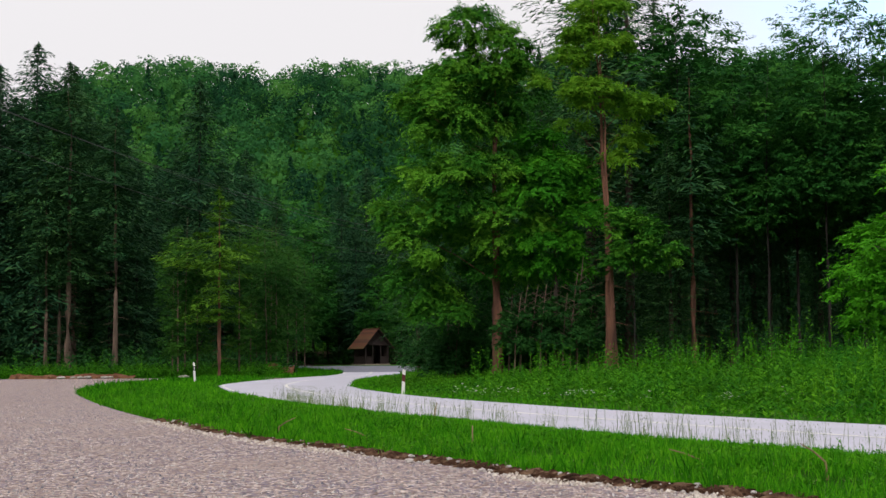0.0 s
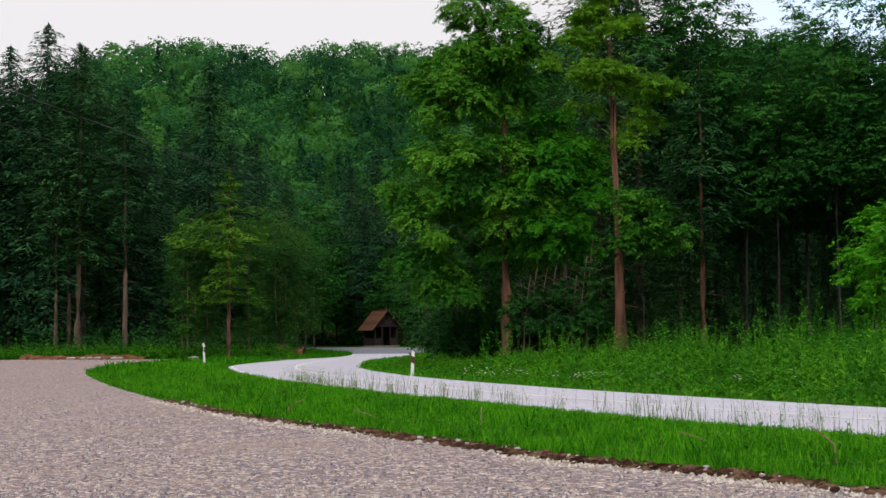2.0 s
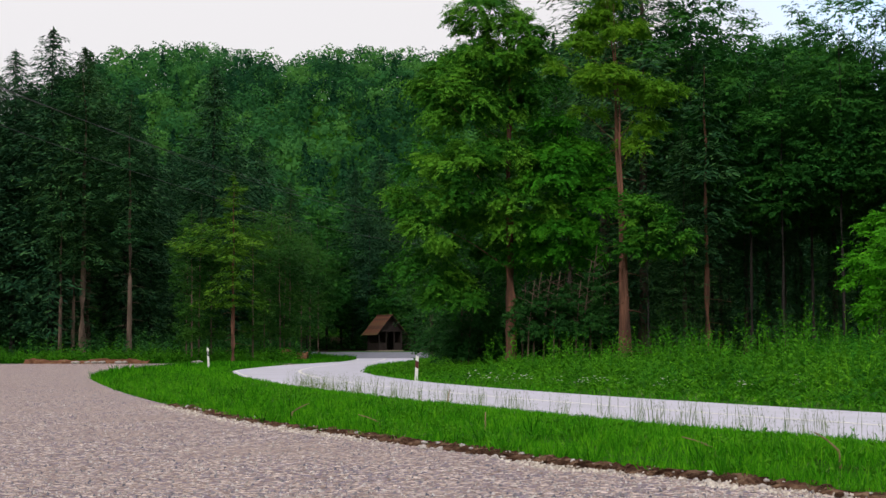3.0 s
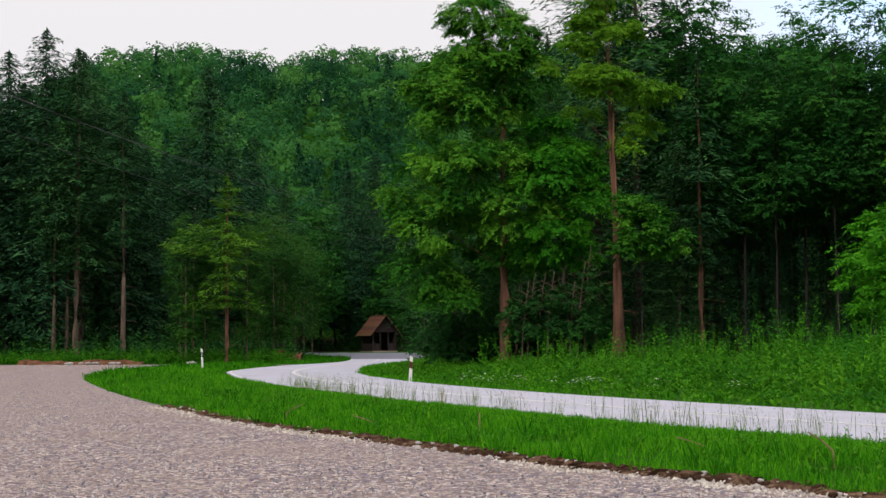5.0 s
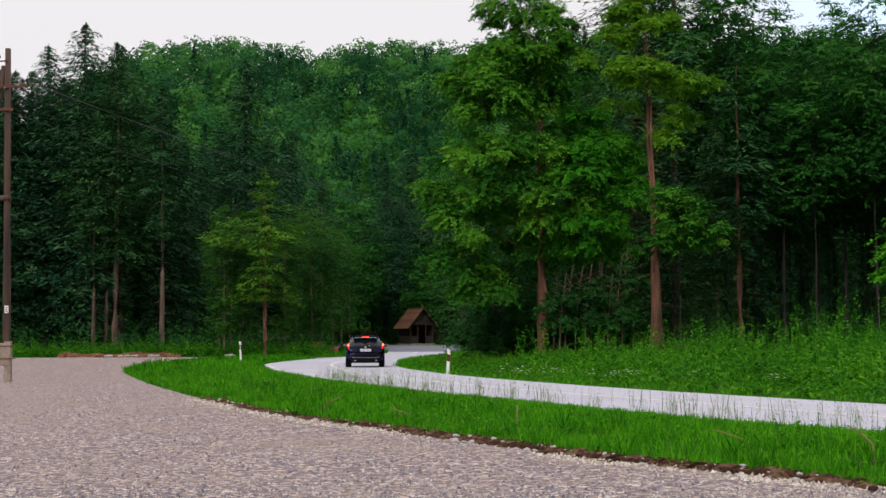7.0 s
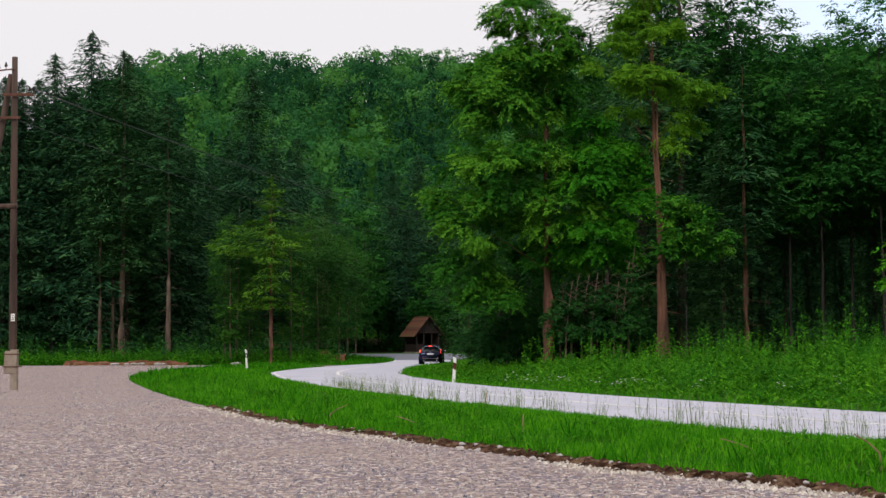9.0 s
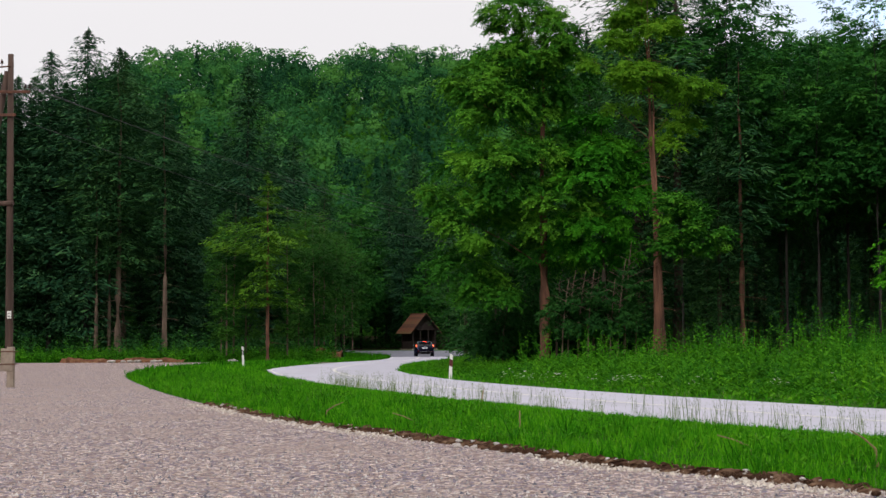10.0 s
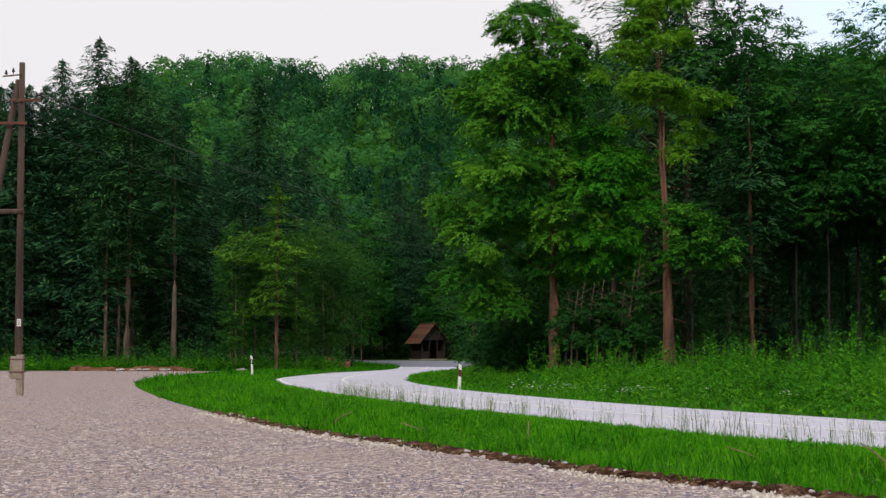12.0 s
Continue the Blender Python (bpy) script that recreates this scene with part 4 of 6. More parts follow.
# ---------- car ----------
# stations along the body, rear to front: y, underside, sill half width, waist half width, belt half width, belt height, roof half width, roof height
STATIONS = [(-2.17, 0.4, 0.58, 0.74, 0.72, 0.7, 0.62, 0.78), (-2.12, 0.34, 0.7, 0.84, 0.8, 0.84, 0.66, 0.93), (-2.03, 0.3, 0.78, 0.88, 0.84, 0.94, 0.64, 1.03), (-1.9, 0.27, 0.82, 0.9, 0.855, 0.985, 0.6, 1.13),
            (-1.72, 0.25, 0.84, 0.915, 0.885, 1.03, 0.57, 1.29), (-1.52, 0.23, 0.855, 0.92, 0.895, 1.04, 0.56, 1.375), (-1.25, 0.2, 0.86, 0.92, 0.89, 1.03, 0.57, 1.425), (-0.6, 0.18, 0.865, 0.91, 0.88, 0.985, 0.585, 1.465),
            (0.1, 0.17, 0.865, 0.905, 0.885, 0.93, 0.58, 1.465), (0.45, 0.17, 0.865, 0.905, 0.885, 0.915, 0.57, 1.42), (0.85, 0.18, 0.865, 0.91, 0.89, 0.9, 0.6, 1.23), (1.15, 0.19, 0.86, 0.915, 0.895, 0.89, 0.68, 1.03),
            (1.35, 0.2, 0.86, 0.915, 0.875, 0.865, 0.68, 0.96), (1.75, 0.22, 0.84, 0.9, 0.84, 0.8, 0.64, 0.88), (2.02, 0.24, 0.76, 0.84, 0.72, 0.68, 0.58, 0.77), (2.17, 0.3, 0.6, 0.68, 0.6, 0.55, 0.46, 0.63)]


def car_section(y):
    a = np.array(STATIONS)
    near = [min(max(y + q, -2.17), 2.17) for q in ((-0.12, -0.06, 0, 0.06, 0.12) if abs(y) < 1.95 else (0,))]
    v = [float(np.mean(np.interp(near, a[:, 0], a[:, k]))) for k in range(1, 8)]
    zb, ws, wm, wb, zbelt, wr, zr = v
    zm = zb + (zbelt - zb) * 0.55
    return [(0, zb), (ws * 0.85, zb), (ws, zb + 0.07), ((ws + wm) / 2, (zb + zm) / 2 + 0.02), (wm, zm), (wm - 0.006, zm + (zbelt - zm) * 0.6), (wb, zbelt),
            (wb * 0.5 + wr * 0.5 + 0.03, zbelt * 0.5 + zr * 0.5 - 0.02), (wr, zr - 0.045), (wr * 0.75, zr - 0.008), (0, zr)]


def car_surface(y, v):
    """Point of the body's side at length y and profile parameter v (0 underside, 10 roof centre)."""
    s = car_section(y)
    i = min(int(v), 9)
    t = v - i
    return Vector((s[i][0] * (1 - t) + s[i + 1][0] * t, y, s[i][1] * (1 - t) + s[i + 1][1] * t))


def car_patch(name, y0, y1, v0, v1, mat, off=0.006, side=1, ny=6, nv=5, thick=0.012, cut=None):
    """A panel that follows the body between two lengths and two profile parameters, standing slightly proud. cut: the length as a function of v, at its ends."""
    grid = []
    for j in range(nv + 1):
        v = v0 + (v1 - v0) * j / nv
        a, b = (y0, y1) if cut is None else cut(j / nv)
        row = []
        for i in range(ny + 1):
            y = a + (b - a) * i / ny
            p = car_surface(y, v)
            n = (car_surface(y + 0.02, v) - car_surface(y - 0.02, v)).cross(car_surface(y, min(v + 0.05, 10)) - car_surface(y, max(v - 0.05, 0)))
            n = n.normalized() if n.length > 1e-9 else Vector((0, 0, 1))
            if n.x * 1.0 + n.z * 0.3 < 0:
                n = -n
            row.append((p, n))
        grid.append(row)
    vs, fs = [], []
    for o in (off, off - thick):
        for row in grid:
            for p, n in row:
                q = p + n * o
                vs.append((q.x * side, q.y, q.z))
    w, h = ny + 1, nv + 1
    k = w * h
    for j in range(nv):
        for i in range(ny):
            a = j * w + i
            fs.append((a, a + 1, a + w + 1, a + w))
    rim = [i for i in range(w)] + [j * w + ny for j in range(1, h)] + [nv * w + i for i in range(ny - 1, -1, -1)] + [j * w for j in range(nv - 1, 0, -1)]
    for a, b in zip(rim, rim[1:] + rim[:1]):
        fs.append((a, b, b + k, a + k))
    bm = bmesh.new()
    bv = [bm.verts.new(v) for v in vs]
    for f in fs:
        bm.faces.new([bv[i] for i in f])
    bmesh.ops.remove_doubles(bm, verts=bm.verts, dist=1e-5)
    return bm_mesh(name, bm, mat, True)


def wheel(parent, x, y):
    side = 1 if x > 0 else -1
    hub = part("wheel", bm_mesh("wheel_barrel", _barrel(), M_RIM, True), parent, m=pose(x, y, 0.33))
    bm = bmesh.new()
    prof = [(-.115, .215), (-.115, .30), (-.10, .325), (-.06, .335), (.06, .335), (.10, .325), (.115, .30), (.115, .215)]
    _revolve(bm, prof, 32)
    part("tyre", bm_mesh("tyre", bm, M_TYRE, True), hub)
    bm = bmesh.new()
    for k in range(10):
        m = Matrix.Rotation(2 * math.pi * k / 10, 4, "X")
        box(bm, side * 0.10, 0, 0.13, 0.025, 0.032, 0.19, m, 0.006)
    rod(bm, (side * 0.085, 0, 0), (side * 0.118, 0, 0), 0.06, 0.045, 16)
    part("rim", bm_mesh("rim", bm, M_RIM), hub)
    bm = bmesh.new()
    rod(bm, (side * 0.03, 0, 0), (side * 0.05, 0, 0), 0.165, None, 24)
    part("brake_disc", bm_mesh("brake_disc", bm, M_SILVER), hub)
    return hub


def _revolve(bm, prof, seg):
    rows = []
    for k in range(seg):
        a = 2 * math.pi * k / seg
        rows.append([bm.verts.new((x, math.cos(a) * r, math.sin(a) * r)) for x, r in prof])
    for k in range(seg):
        for i in range(len(prof)):
            j = (i + 1) % len(prof)
            bm.faces.new((rows[k][i], rows[k][j], rows[(k + 1) % seg][j], rows[(k + 1) % seg][i]))


def _barrel():
    bm = bmesh.new()
    _revolve(bm, [(-.10, .20), (-.10, .222), (.105, .222), (.105, .20)], 28)
    return bm


def build_car():
    car = thing("hatchback_car", "glossy black five-door sports hatchback with roof spoiler, tail lamps lit", "car")
    # body shell, closed at both ends
    ys = sorted({s[0] for s in STATIONS} | {float(v) for v in np.linspace(-2.15, 2.15, 44)})
    bm = bmesh.new()
    rings = []
    for y in ys:
        s = car_section(y)
        ring = [bm.verts.new((px_, y, z)) for px_, z in s] + [bm.verts.new((-px_, y, z)) for px_, z in reversed(s[1:-1])]
        rings.append(ring)
    n = len(rings[0])
    for a, b in zip(rings, rings[1:]):
        for i in range(n):
            bm.faces.new((a[i], a[(i + 1) % n], b[(i + 1) % n], b[i]))
    bm.faces.new(rings[0]), bm.faces.new(rings[-1])
    part("body", bm_mesh("car_body", bm, M_PAINT, True), car)
    for s in (1, -1):
        # glazing
        part("window", car_patch("rear_side_glass", 0, 0, 6.25, 7.85, M_SIDEGLASS, 0.004, s, 6, 4, cut=lambda t: (-1.55 + 0.61 * t, -0.90 - 0.02 * t)), car)
        part("window", car_patch("rear_door_glass", 0, 0, 6.25, 7.85, M_SIDEGLASS, 0.004, s, 6, 4, cut=lambda t: (-0.86 - 0.02 * t, -0.12)), car)
        part("window", car_patch("front_door_glass", 0, 0, 6.25, 7.85, M_SIDEGLASS, 0.004, s, 8, 4, cut=lambda t: (-0.06, 0.98 - 0.58 * t)), car)
        part("window_trim", car_patch("belt_trim", -1.36, 0.98, 6.02, 6.2, M_TRIM, 0.008, s, 18, 1), car)
        # doors' shut lines and handles
        for y in (-0.98, -0.09):
            part("door_gap", car_patch("door_gap", y, y + 0.012, 2.3, 6.0, M_TRIM, 0.002, s, 1, 10, 0.006), car)
        for y in (-0.86, 0.02):
            part("door_handle", car_patch("door_handle", y, y + 0.19, 5.35, 5.75, M_PAINT, 0.03, s, 4, 2, 0.03), car)
        part("side_skirt", car_patch("side_skirt", -0.92, 0.95, 1.6, 2.7, M_TRIM, 0.02, s, 10, 3, 0.03), car)
        # arches
        for y in (-1.32, 1.33):
            bm = bmesh.new()
            _revolve(bm, [(-.06, .335), (-.06, .362), (.0, .362), (.006, .356), (.006, .335)], 36)
            part("wheel_arch", bm_mesh("wheel_arch", bm, M_PAINT, True), car, m=pose(s * 0.905, y, 0.345))
            bm = bmesh.new()
            rod(bm, (-.16, 0, 0), (.003, 0, 0), 0.345, None, 32)
            part("wheel_well", bm_mesh("wheel_well", bm, M_TRIM), car, m=pose(s * 0.912, y, 0.345) @ pose(0, 0, 0, 0, 0, 0 if s > 0 else 180))
        # mirrors
        bm = bmesh.new()
        box(bm, 0, 0, 0, 0.20, 0.11, 0.14, None, 0.035)
        part("door_mirror", bm_mesh("door_mirror", bm, M_PAINT, True), car, m=pose(s * 1.0, 0.72, 0.99, 0, 0, s * -12))
        bm = bmesh.new()
        box(bm, 0, 0, 0, 0.165, 0.008, 0.105, None, 0.003)
        part("mirror_glass", bm_mesh("mirror_glass", bm, M_CHROME), car, m=pose(s * 1.0, 0.66, 0.99, 0, 0, s * -12))
        bm = bmesh.new()
        rod(bm, (s * 0.84, 0.74, 0.95), (s * 0.95, 0.73, 0.98), 0.025)
        part("mirror_arm", bm_mesh("mirror_arm", bm, M_TRIM), car)
        # tail lamps wrap round the corner
        lens = part("tail_light", car_patch("tail_lens", 0, 0, 5.95, 6.75, M_TAIL, 0.014, s, 10, 6, 0.03, cut=lambda t: (-2.13 + 0.08 * t, -1.42 - 0.55 * abs(t - 0.5))), car, "lit red wrap-round tail lamp")
        part("lamp_core", car_patch("lamp_core", -1.97, -1.80, 6.2, 6.5, M_TAILCORE, 0.026, s, 4, 3, 0.02), lens, "glowing amber lamp core")
        # fog reflector, exhaust
        bm = bmesh.new()
        box(bm, s * 0.60, -2.165, 0.50, 0.20, 0.03, 0.028, None, 0.006)
        part("rear_reflector", bm_mesh("rear_reflector", bm, M_REDLENS), car)
        bm = bmesh.new()
        rod(bm, (s * 0.50, -2.21, 0.31), (s * 0.50, -1.95, 0.31), 0.042, None, 18)
        part("exhaust_pipe", bm_mesh("exhaust_pipe", bm, M_SILVER, True), car, "bright round exhaust tip")
        # headlamp
        part("headlight", car_patch("headlight", 1.66, 2.08, 5.6, 7.0, M_LAMP_CLEAR, 0.008, s, 6, 4, 0.02), car, "clear headlamp glass")
        # rear window halves meet on the centre line
    def across(name, y0, y1, v0, mat, off, ny=8, thick=0.012, v1=10):
        a = car_patch(name, y0, y1, v0, v1, mat, off, 1, ny, 6, thick)
        bm = bmesh.new()
        bm.from_mesh(a)
        bmesh.ops.mirror(bm, geom=bm.verts[:] + bm.edges[:] + bm.faces[:], axis="X", merge_dist=0.002)
        bmesh.ops.recalc_face_normals(bm, faces=bm.faces)
        bm.to_mesh(a)
        bm.free()
        return a
    part("rear_window", across("rear_window", -2.09, -1.52, 6.5, M_TINT, 0.006, 12), car, "dark tinted tailgate glass")
    part("windscreen", across("windscreen", 0.52, 1.10, 8.05, M_TINT, 0.006), car)
    bm = bmesh.new()
    box(bm, 0, -1.68, 1.405, 1.10, 0.38, 0.035, Matrix.Rotation(0, 4, "X"), 0.014)
    for s in (1, -1):
        box(bm, s * 0.56, -1.66, 1.36, 0.06, 0.40, 0.12, None, 0.02)
    box(bm, 0, -1.82, 1.415, 1.08, 0.10, 0.03, None, 0.012)
    spoiler = part("roof_spoiler", bm_mesh("roof_spoiler", bm, M_TRIM, True), car, "gloss black roof spoiler")
    bm = bmesh.new()
    box(bm, 0, -1.872, 1.385, 0.34, 0.016, 0.036, None, 0.004)
    part("brake_light", bm_mesh("high_brake_light", bm, M_BRAKE), spoiler, "lit red high-level brake lamp")
    # tailgate plate recess, plate, wiper, badge
    bm = bmesh.new()
    box(bm, 0, -2.15, 0.79, 0.72, 0.06, 0.17, None, 0.02)
    part("plate_recess", bm_mesh("plate_recess", bm, M_TRIM, True), car)
    bm = bmesh.new()
    box(bm, 0, -2.187, 0.79, 0.52, 0.012, 0.115, None, 0.004)
    plate = part("number_plate", bm_mesh("number_plate", bm, M_PLATE), car, "white number plate")
    bm = bmesh.new()
    for k, w_ in ((-0.19, 0.07), (-0.07, 0.10), (0.07, 0.10), (0.19, 0.07)):
        box(bm, k, -2.195, 0.79, w_, 0.004, 0.055)
    part("plate_marking", bm_mesh("plate_marking", bm, M_MARK), plate)
    bm = bmesh.new()
    rod(bm, (0, -2.075, 1.03), (0.42, -1.985, 1.10), 0.008)
    rod(bm, (0, -2.10, 1.02), (0, -2.05, 1.04), 0.02)
    part("rear_wiper", bm_mesh("rear_wiper", bm, M_TRIM), car)
    bm = bmesh.new()
    rod(bm, (0, -2.145, 0.925), (0, -2.105, 0.935), 0.045, None, 20)
    part("badge", bm_mesh("badge", bm, M_CHROME), car, "small oval metal badge")
    # bumper and diffuser
    bm = bmesh.new()
    box(bm, 0, -2.13, 0.585, 1.52, 0.14, 0.10, None, 0.035)
    box(bm, 0, -2.10, 0.50, 1.62, 0.10, 0.05, None, 0.02)
    part("rear_bumper", bm_mesh("rear_bumper", bm, M_PAINT, True), car)
    bm = bmesh.new()
    box(bm, 0, -2.09, 0.36, 1.34, 0.18, 0.17, None, 0.03)
    for k in (-.33, -.11, .11, .33):
        box(bm, k, -2.18, 0.33, 0.02, 0.10, 0.13, None, 0.005)
    part("diffuser", bm_mesh("diffuser", bm, M_TRIM), car)
    bm = bmesh.new()
    box(bm, 0, -2.195, 0.455, 1.30, 0.02, 0.014, None, 0.004)
    part("bumper_strip", bm_mesh("bumper_strip", bm, M_SILVER), car, "thin bright bumper strip")
    bm = bmesh.new()
    box(bm, 0, 2.15, 0.42, 1.1, 0.06, 0.22, None, 0.03)
    part("grille", bm_mesh("grille", bm, M_TRIM), car)
    bm = bmesh.new()
    rod(bm, (0, -1.25, 1.42), (0, -1.42, 1.55), 0.008, 0.004)
    part("aerial", bm_mesh("aerial", bm, M_TRIM), car)
    wheels = [wheel(car, s * 0.80, y) for y in (-1.32, 1.33) for s in (1, -1)]
    return car, wheels


CAR, WHEELS = build_car()
CAR.scale = (0.955, 0.955, 1.0)


# ---------- hut, pole, delineators ----------
def build_hut(x, y, turn):
    z = gz(x, y)
    hut = thing("wooden_hut", "small stained wooden shelter hut with red-brown gabled roof, tree shade put into its dark colours", "hut", pose(x, y, z, 0, 0, turn))
    W, D, E, R = 3.3, 3.3, 2.5, 4.4
    for sx in (-1, 1):
        for sy in (-1, 1):
            bm = bmesh.new()
            box(bm, sx * (W / 2 - 0.1), sy * (D / 2 - 0.1), E / 2 - 0.1, 0.16, 0.16, E + 0.2, None, 0.01)
            part("post", bm_mesh("post", bm, M_HUTWOOD), hut)
    for sx in (-0.55, 0.55):
        bm = bmesh.new()
        box(bm, sx, -(D / 2 - 0.1), E / 2, 0.12, 0.12, E, None, 0.01)
        part("post", bm_mesh("post", bm, M_HUTWOOD), hut)
    # board parapets, full back and a half side
    def boards(x0, y0, x1, y1, z0, z1):
        k = 0
        L = math.hypot(x1 - x0, y1 - y0)
        ang = math.atan2(y1 - y0, x1 - x0)
        bm = bmesh.new()
        box(bm, 0, 0, 0, L, 0.035, 0.145, None, 0.008)
        me = bm_mesh("board", bm, M_HUTWOOD)
        zz = z0 + 0.075
        while zz < z1:
            part("board", me, hut, m=Matrix.Translation(((x0 + x1) / 2, (y0 + y1) / 2, zz)) @ Matrix.Rotation(ang, 4, "Z"))
            zz += 0.155
    h = W / 2 - 0.1
    boards(-h, -h, -0.6, -h, 0.1, 1.1)
    boards(0.6, -h, h, -h, 0.1, 1.1)
    boards(-h, h, h, h, 0.0, E)
    boards(-h, -h, -h, h, 0.1, 1.1)
    boards(h, -h, h, h, 0.0, E)
    # gable boards
    for sy in (-1, 1):
        zz = E + 0.1
        while zz < R - 0.3:
            w_ = W * (R - zz) / (R - E) - 0.3
            bm = bmesh.new()
            box(bm, 0, sy * (D / 2 - 0.05), zz, w_, 0.035, 0.15, None, 0.008)
            part("gable_board", bm_mesh("gable_board", bm, M_HUTWOOD), hut)
            zz += 0.16
    bm = bmesh.new()
    box(bm, 0, -(D / 2 + 0.02), E + 0.02, W + 0.2, 0.14, 0.16, None, 0.01)
    part("tie_beam", bm_mesh("tie_beam", bm, M_HUTWOOD), hut)
    # roof slopes in courses of shingles
    ov = 0.5
    slope = math.atan2(R - E, W / 2)
    length = (W / 2 + ov) / math.cos(slope)
    for s in (-1, 1):
        base = Matrix.Translation((0, 0, R + 0.08)) @ Matrix.Diagonal((s, 1, 1, 1)) @ Matrix.Rotation(slope, 4, "Y")
        bm = bmesh.new()
        box(bm, length / 2, 0, 0, length, D + 1.0, 0.06, base)
        roof = part("roof", bm_mesh("roof_deck", bm, M_HUTWOOD), hut)
        rows = 11
        bm = bmesh.new()
        box(bm, 0, 0, 0, length / rows * 1.25, D + 1.06, 0.03, Matrix.Rotation(0.05, 4, "Y"))
        me = bm_mesh("shingle_course", bm, M_SHINGLE)
        for k in range(rows):
            ob = part("shingle_course", me, roof)
            ob.matrix_basis = base @ Matrix.Translation(((k + 0.5) * length / rows, 0, 0.052))
    bm = bmesh.new()
    box(bm, 0, 0, R + 0.16, 0.24, D + 1.1, 0.06, None, 0.02)
    part("ridge_cap", bm_mesh("ridge_cap", bm, M_SHINGLE), hut)
    bm = bmesh.new()
    box(bm, 0, 0, -0.05, W + 0.3, D + 0.3, 0.3, None, 0.02)
    part("floor_slab", bm_mesh("floor_slab", bm, M_CONCRETE), hut)
    bm = bmesh.new()
    box(bm, 0, D / 2 - 0.5, 0.55, W - 0.6, 0.4, 0.06, None, 0.01)
    box(bm, -1.2, D / 2 - 0.5, 0.32, 0.08, 0.36, 0.44)
    box(bm, 1.2, D / 2 - 0.5, 0.32, 0.08, 0.36, 0.44)
    part("bench", bm_mesh("bench", bm, M_HUTWOOD), hut)


def build_pole():
    """A-shaped timber power pole on a concrete stub."""
    x, y = -13.58, 49.6
    pole = thing("utility_pole", "weathered timber power pole with a raking strut, on a concrete stub", "utility pole", pose(x, y, 0))
    vs, fs = tube([(0, -0.05, 0.55), (-0.02, 0, 3), (-0.05, 0, 7), (-0.07, 0, 10.75)], [0.13, 0.125, 0.11, 0.09], 14)
    part("mast", mesh_of("mast", vs, fs, M_POLE, True), pole)
    vs, fs = tube([(-1.9, 0.15, -0.1), (-1.1, 0.12, 5), (-0.2, 0.1, 10.2)], [0.14, 0.12, 0.10], 12)
    part("strut", mesh_of("strut", vs, fs, M_POLE, True), pole)
    bm = bmesh.new()
    box(bm, 0.10, -0.20, 0.62, 0.22, 0.20, 1.35, None, 0.02)
    part("concrete_stub", bm_mesh("concrete_stub", bm, M_CONCRETE), pole, "stained concrete footing post")
    bm = bmesh.new()
    box(bm, -0.05, -0.26, 0.88, 0.40, 0.14, 0.72, Matrix.Rotation(radians(3), 4, "Y"), 0.02)
    part("cover_box", bm_mesh("cover_box", bm, M_CONCRETE), pole, "weathered box clamped to the footing")
    for zz in (0.75, 1.15):
        bm = bmesh.new()
        box(bm, 0.0, -0.12, zz, 0.5, 0.46, 0.03, None, 0.006)
        part("clamp", bm_mesh("clamp", bm, M_RUST), pole)
    for zz, x0, x1 in ((8.75, -0.75, 0.15), (9.5, -0.4, 0.6), (5.9, -1.05, 0.1)):
        bm = bmesh.new()
        if zz < 7:
            rod(bm, (x0, 0.05, zz), (x1, -0.12, zz), 0.08, None, 10)
        else:
            box(bm, (x0 + x1) / 2, -0.14, zz, x1 - x0, 0.08, 0.09, None, 0.01)
        part("crossbar", bm_mesh("crossbar", bm, M_POLE if zz < 7 else M_RUST), pole)
    for ix, iz in ((-0.55, 10.35), (-0.32, 10.42), (0.45, 9.62), (0.58, 9.62)):
        bm = bmesh.new()
        rod(bm, (ix, -0.12, iz - 0.08), (ix, -0.12, iz + 0.02), 0.012)
        rod(bm, (ix, -0.12, iz), (ix, -0.12, iz + 0.07), 0.05, 0.045, 12)
        rod(bm, (ix, -0.12, iz + 0.07), (ix, -0.12, iz + 0.14), 0.035, 0.02, 12)
        part("insulator", bm_mesh("insulator", bm, M_PORCELAIN, True), pole)
    bm = bmesh.new()
    rod(bm, (-0.65, -0.12, 10.28), (-0.05, -0.12, 10.34), 0.025)
    part("insulator_arm", bm_mesh("insulator_arm", bm, M_RUST), pole)
    bm = bmesh.new()
    box(bm, 0.02, -0.165, 2.32, 0.13, 0.012, 0.24, None, 0.003)
    tag = part("warning_plate", bm_mesh("warning_plate", bm, M_WHITE), pole, "small white sign plate")
    bm = bmesh.new()
    for k in (0.05, -0.01, -0.06):
        box(bm, 0.02, -0.172, 2.32 + k, 0.08, 0.004, 0.02)
    part("plate_marking", bm_mesh("plate_marking", bm, M_TRIM), tag)
    # wires to the wood beyond
    for dx, z0, z1 in ((0.55, 9.72, 10.4), (0.42, 9.72, 10.9), (-0.05, 8.72, 9.0)):
        path, rad = [], []
        for k in range(25):
            t = k / 24
            a, b = Vector((x + dx, y - 0.12, z0)), Vector((2.2 + dx, 118, z1))
            p = a.lerp(b, t)
            p.z -= 4 * 0.7 * t * (1 - t)
            path.append(p), rad.append(0.011)
        vs, fs = tube(path, rad, 5)
        tagged(new("power_line", mesh_of("power_line", vs, fs, M_WIRE, True)), "thin dark overhead wire from the timber pole", "power line", group="overhead wires")


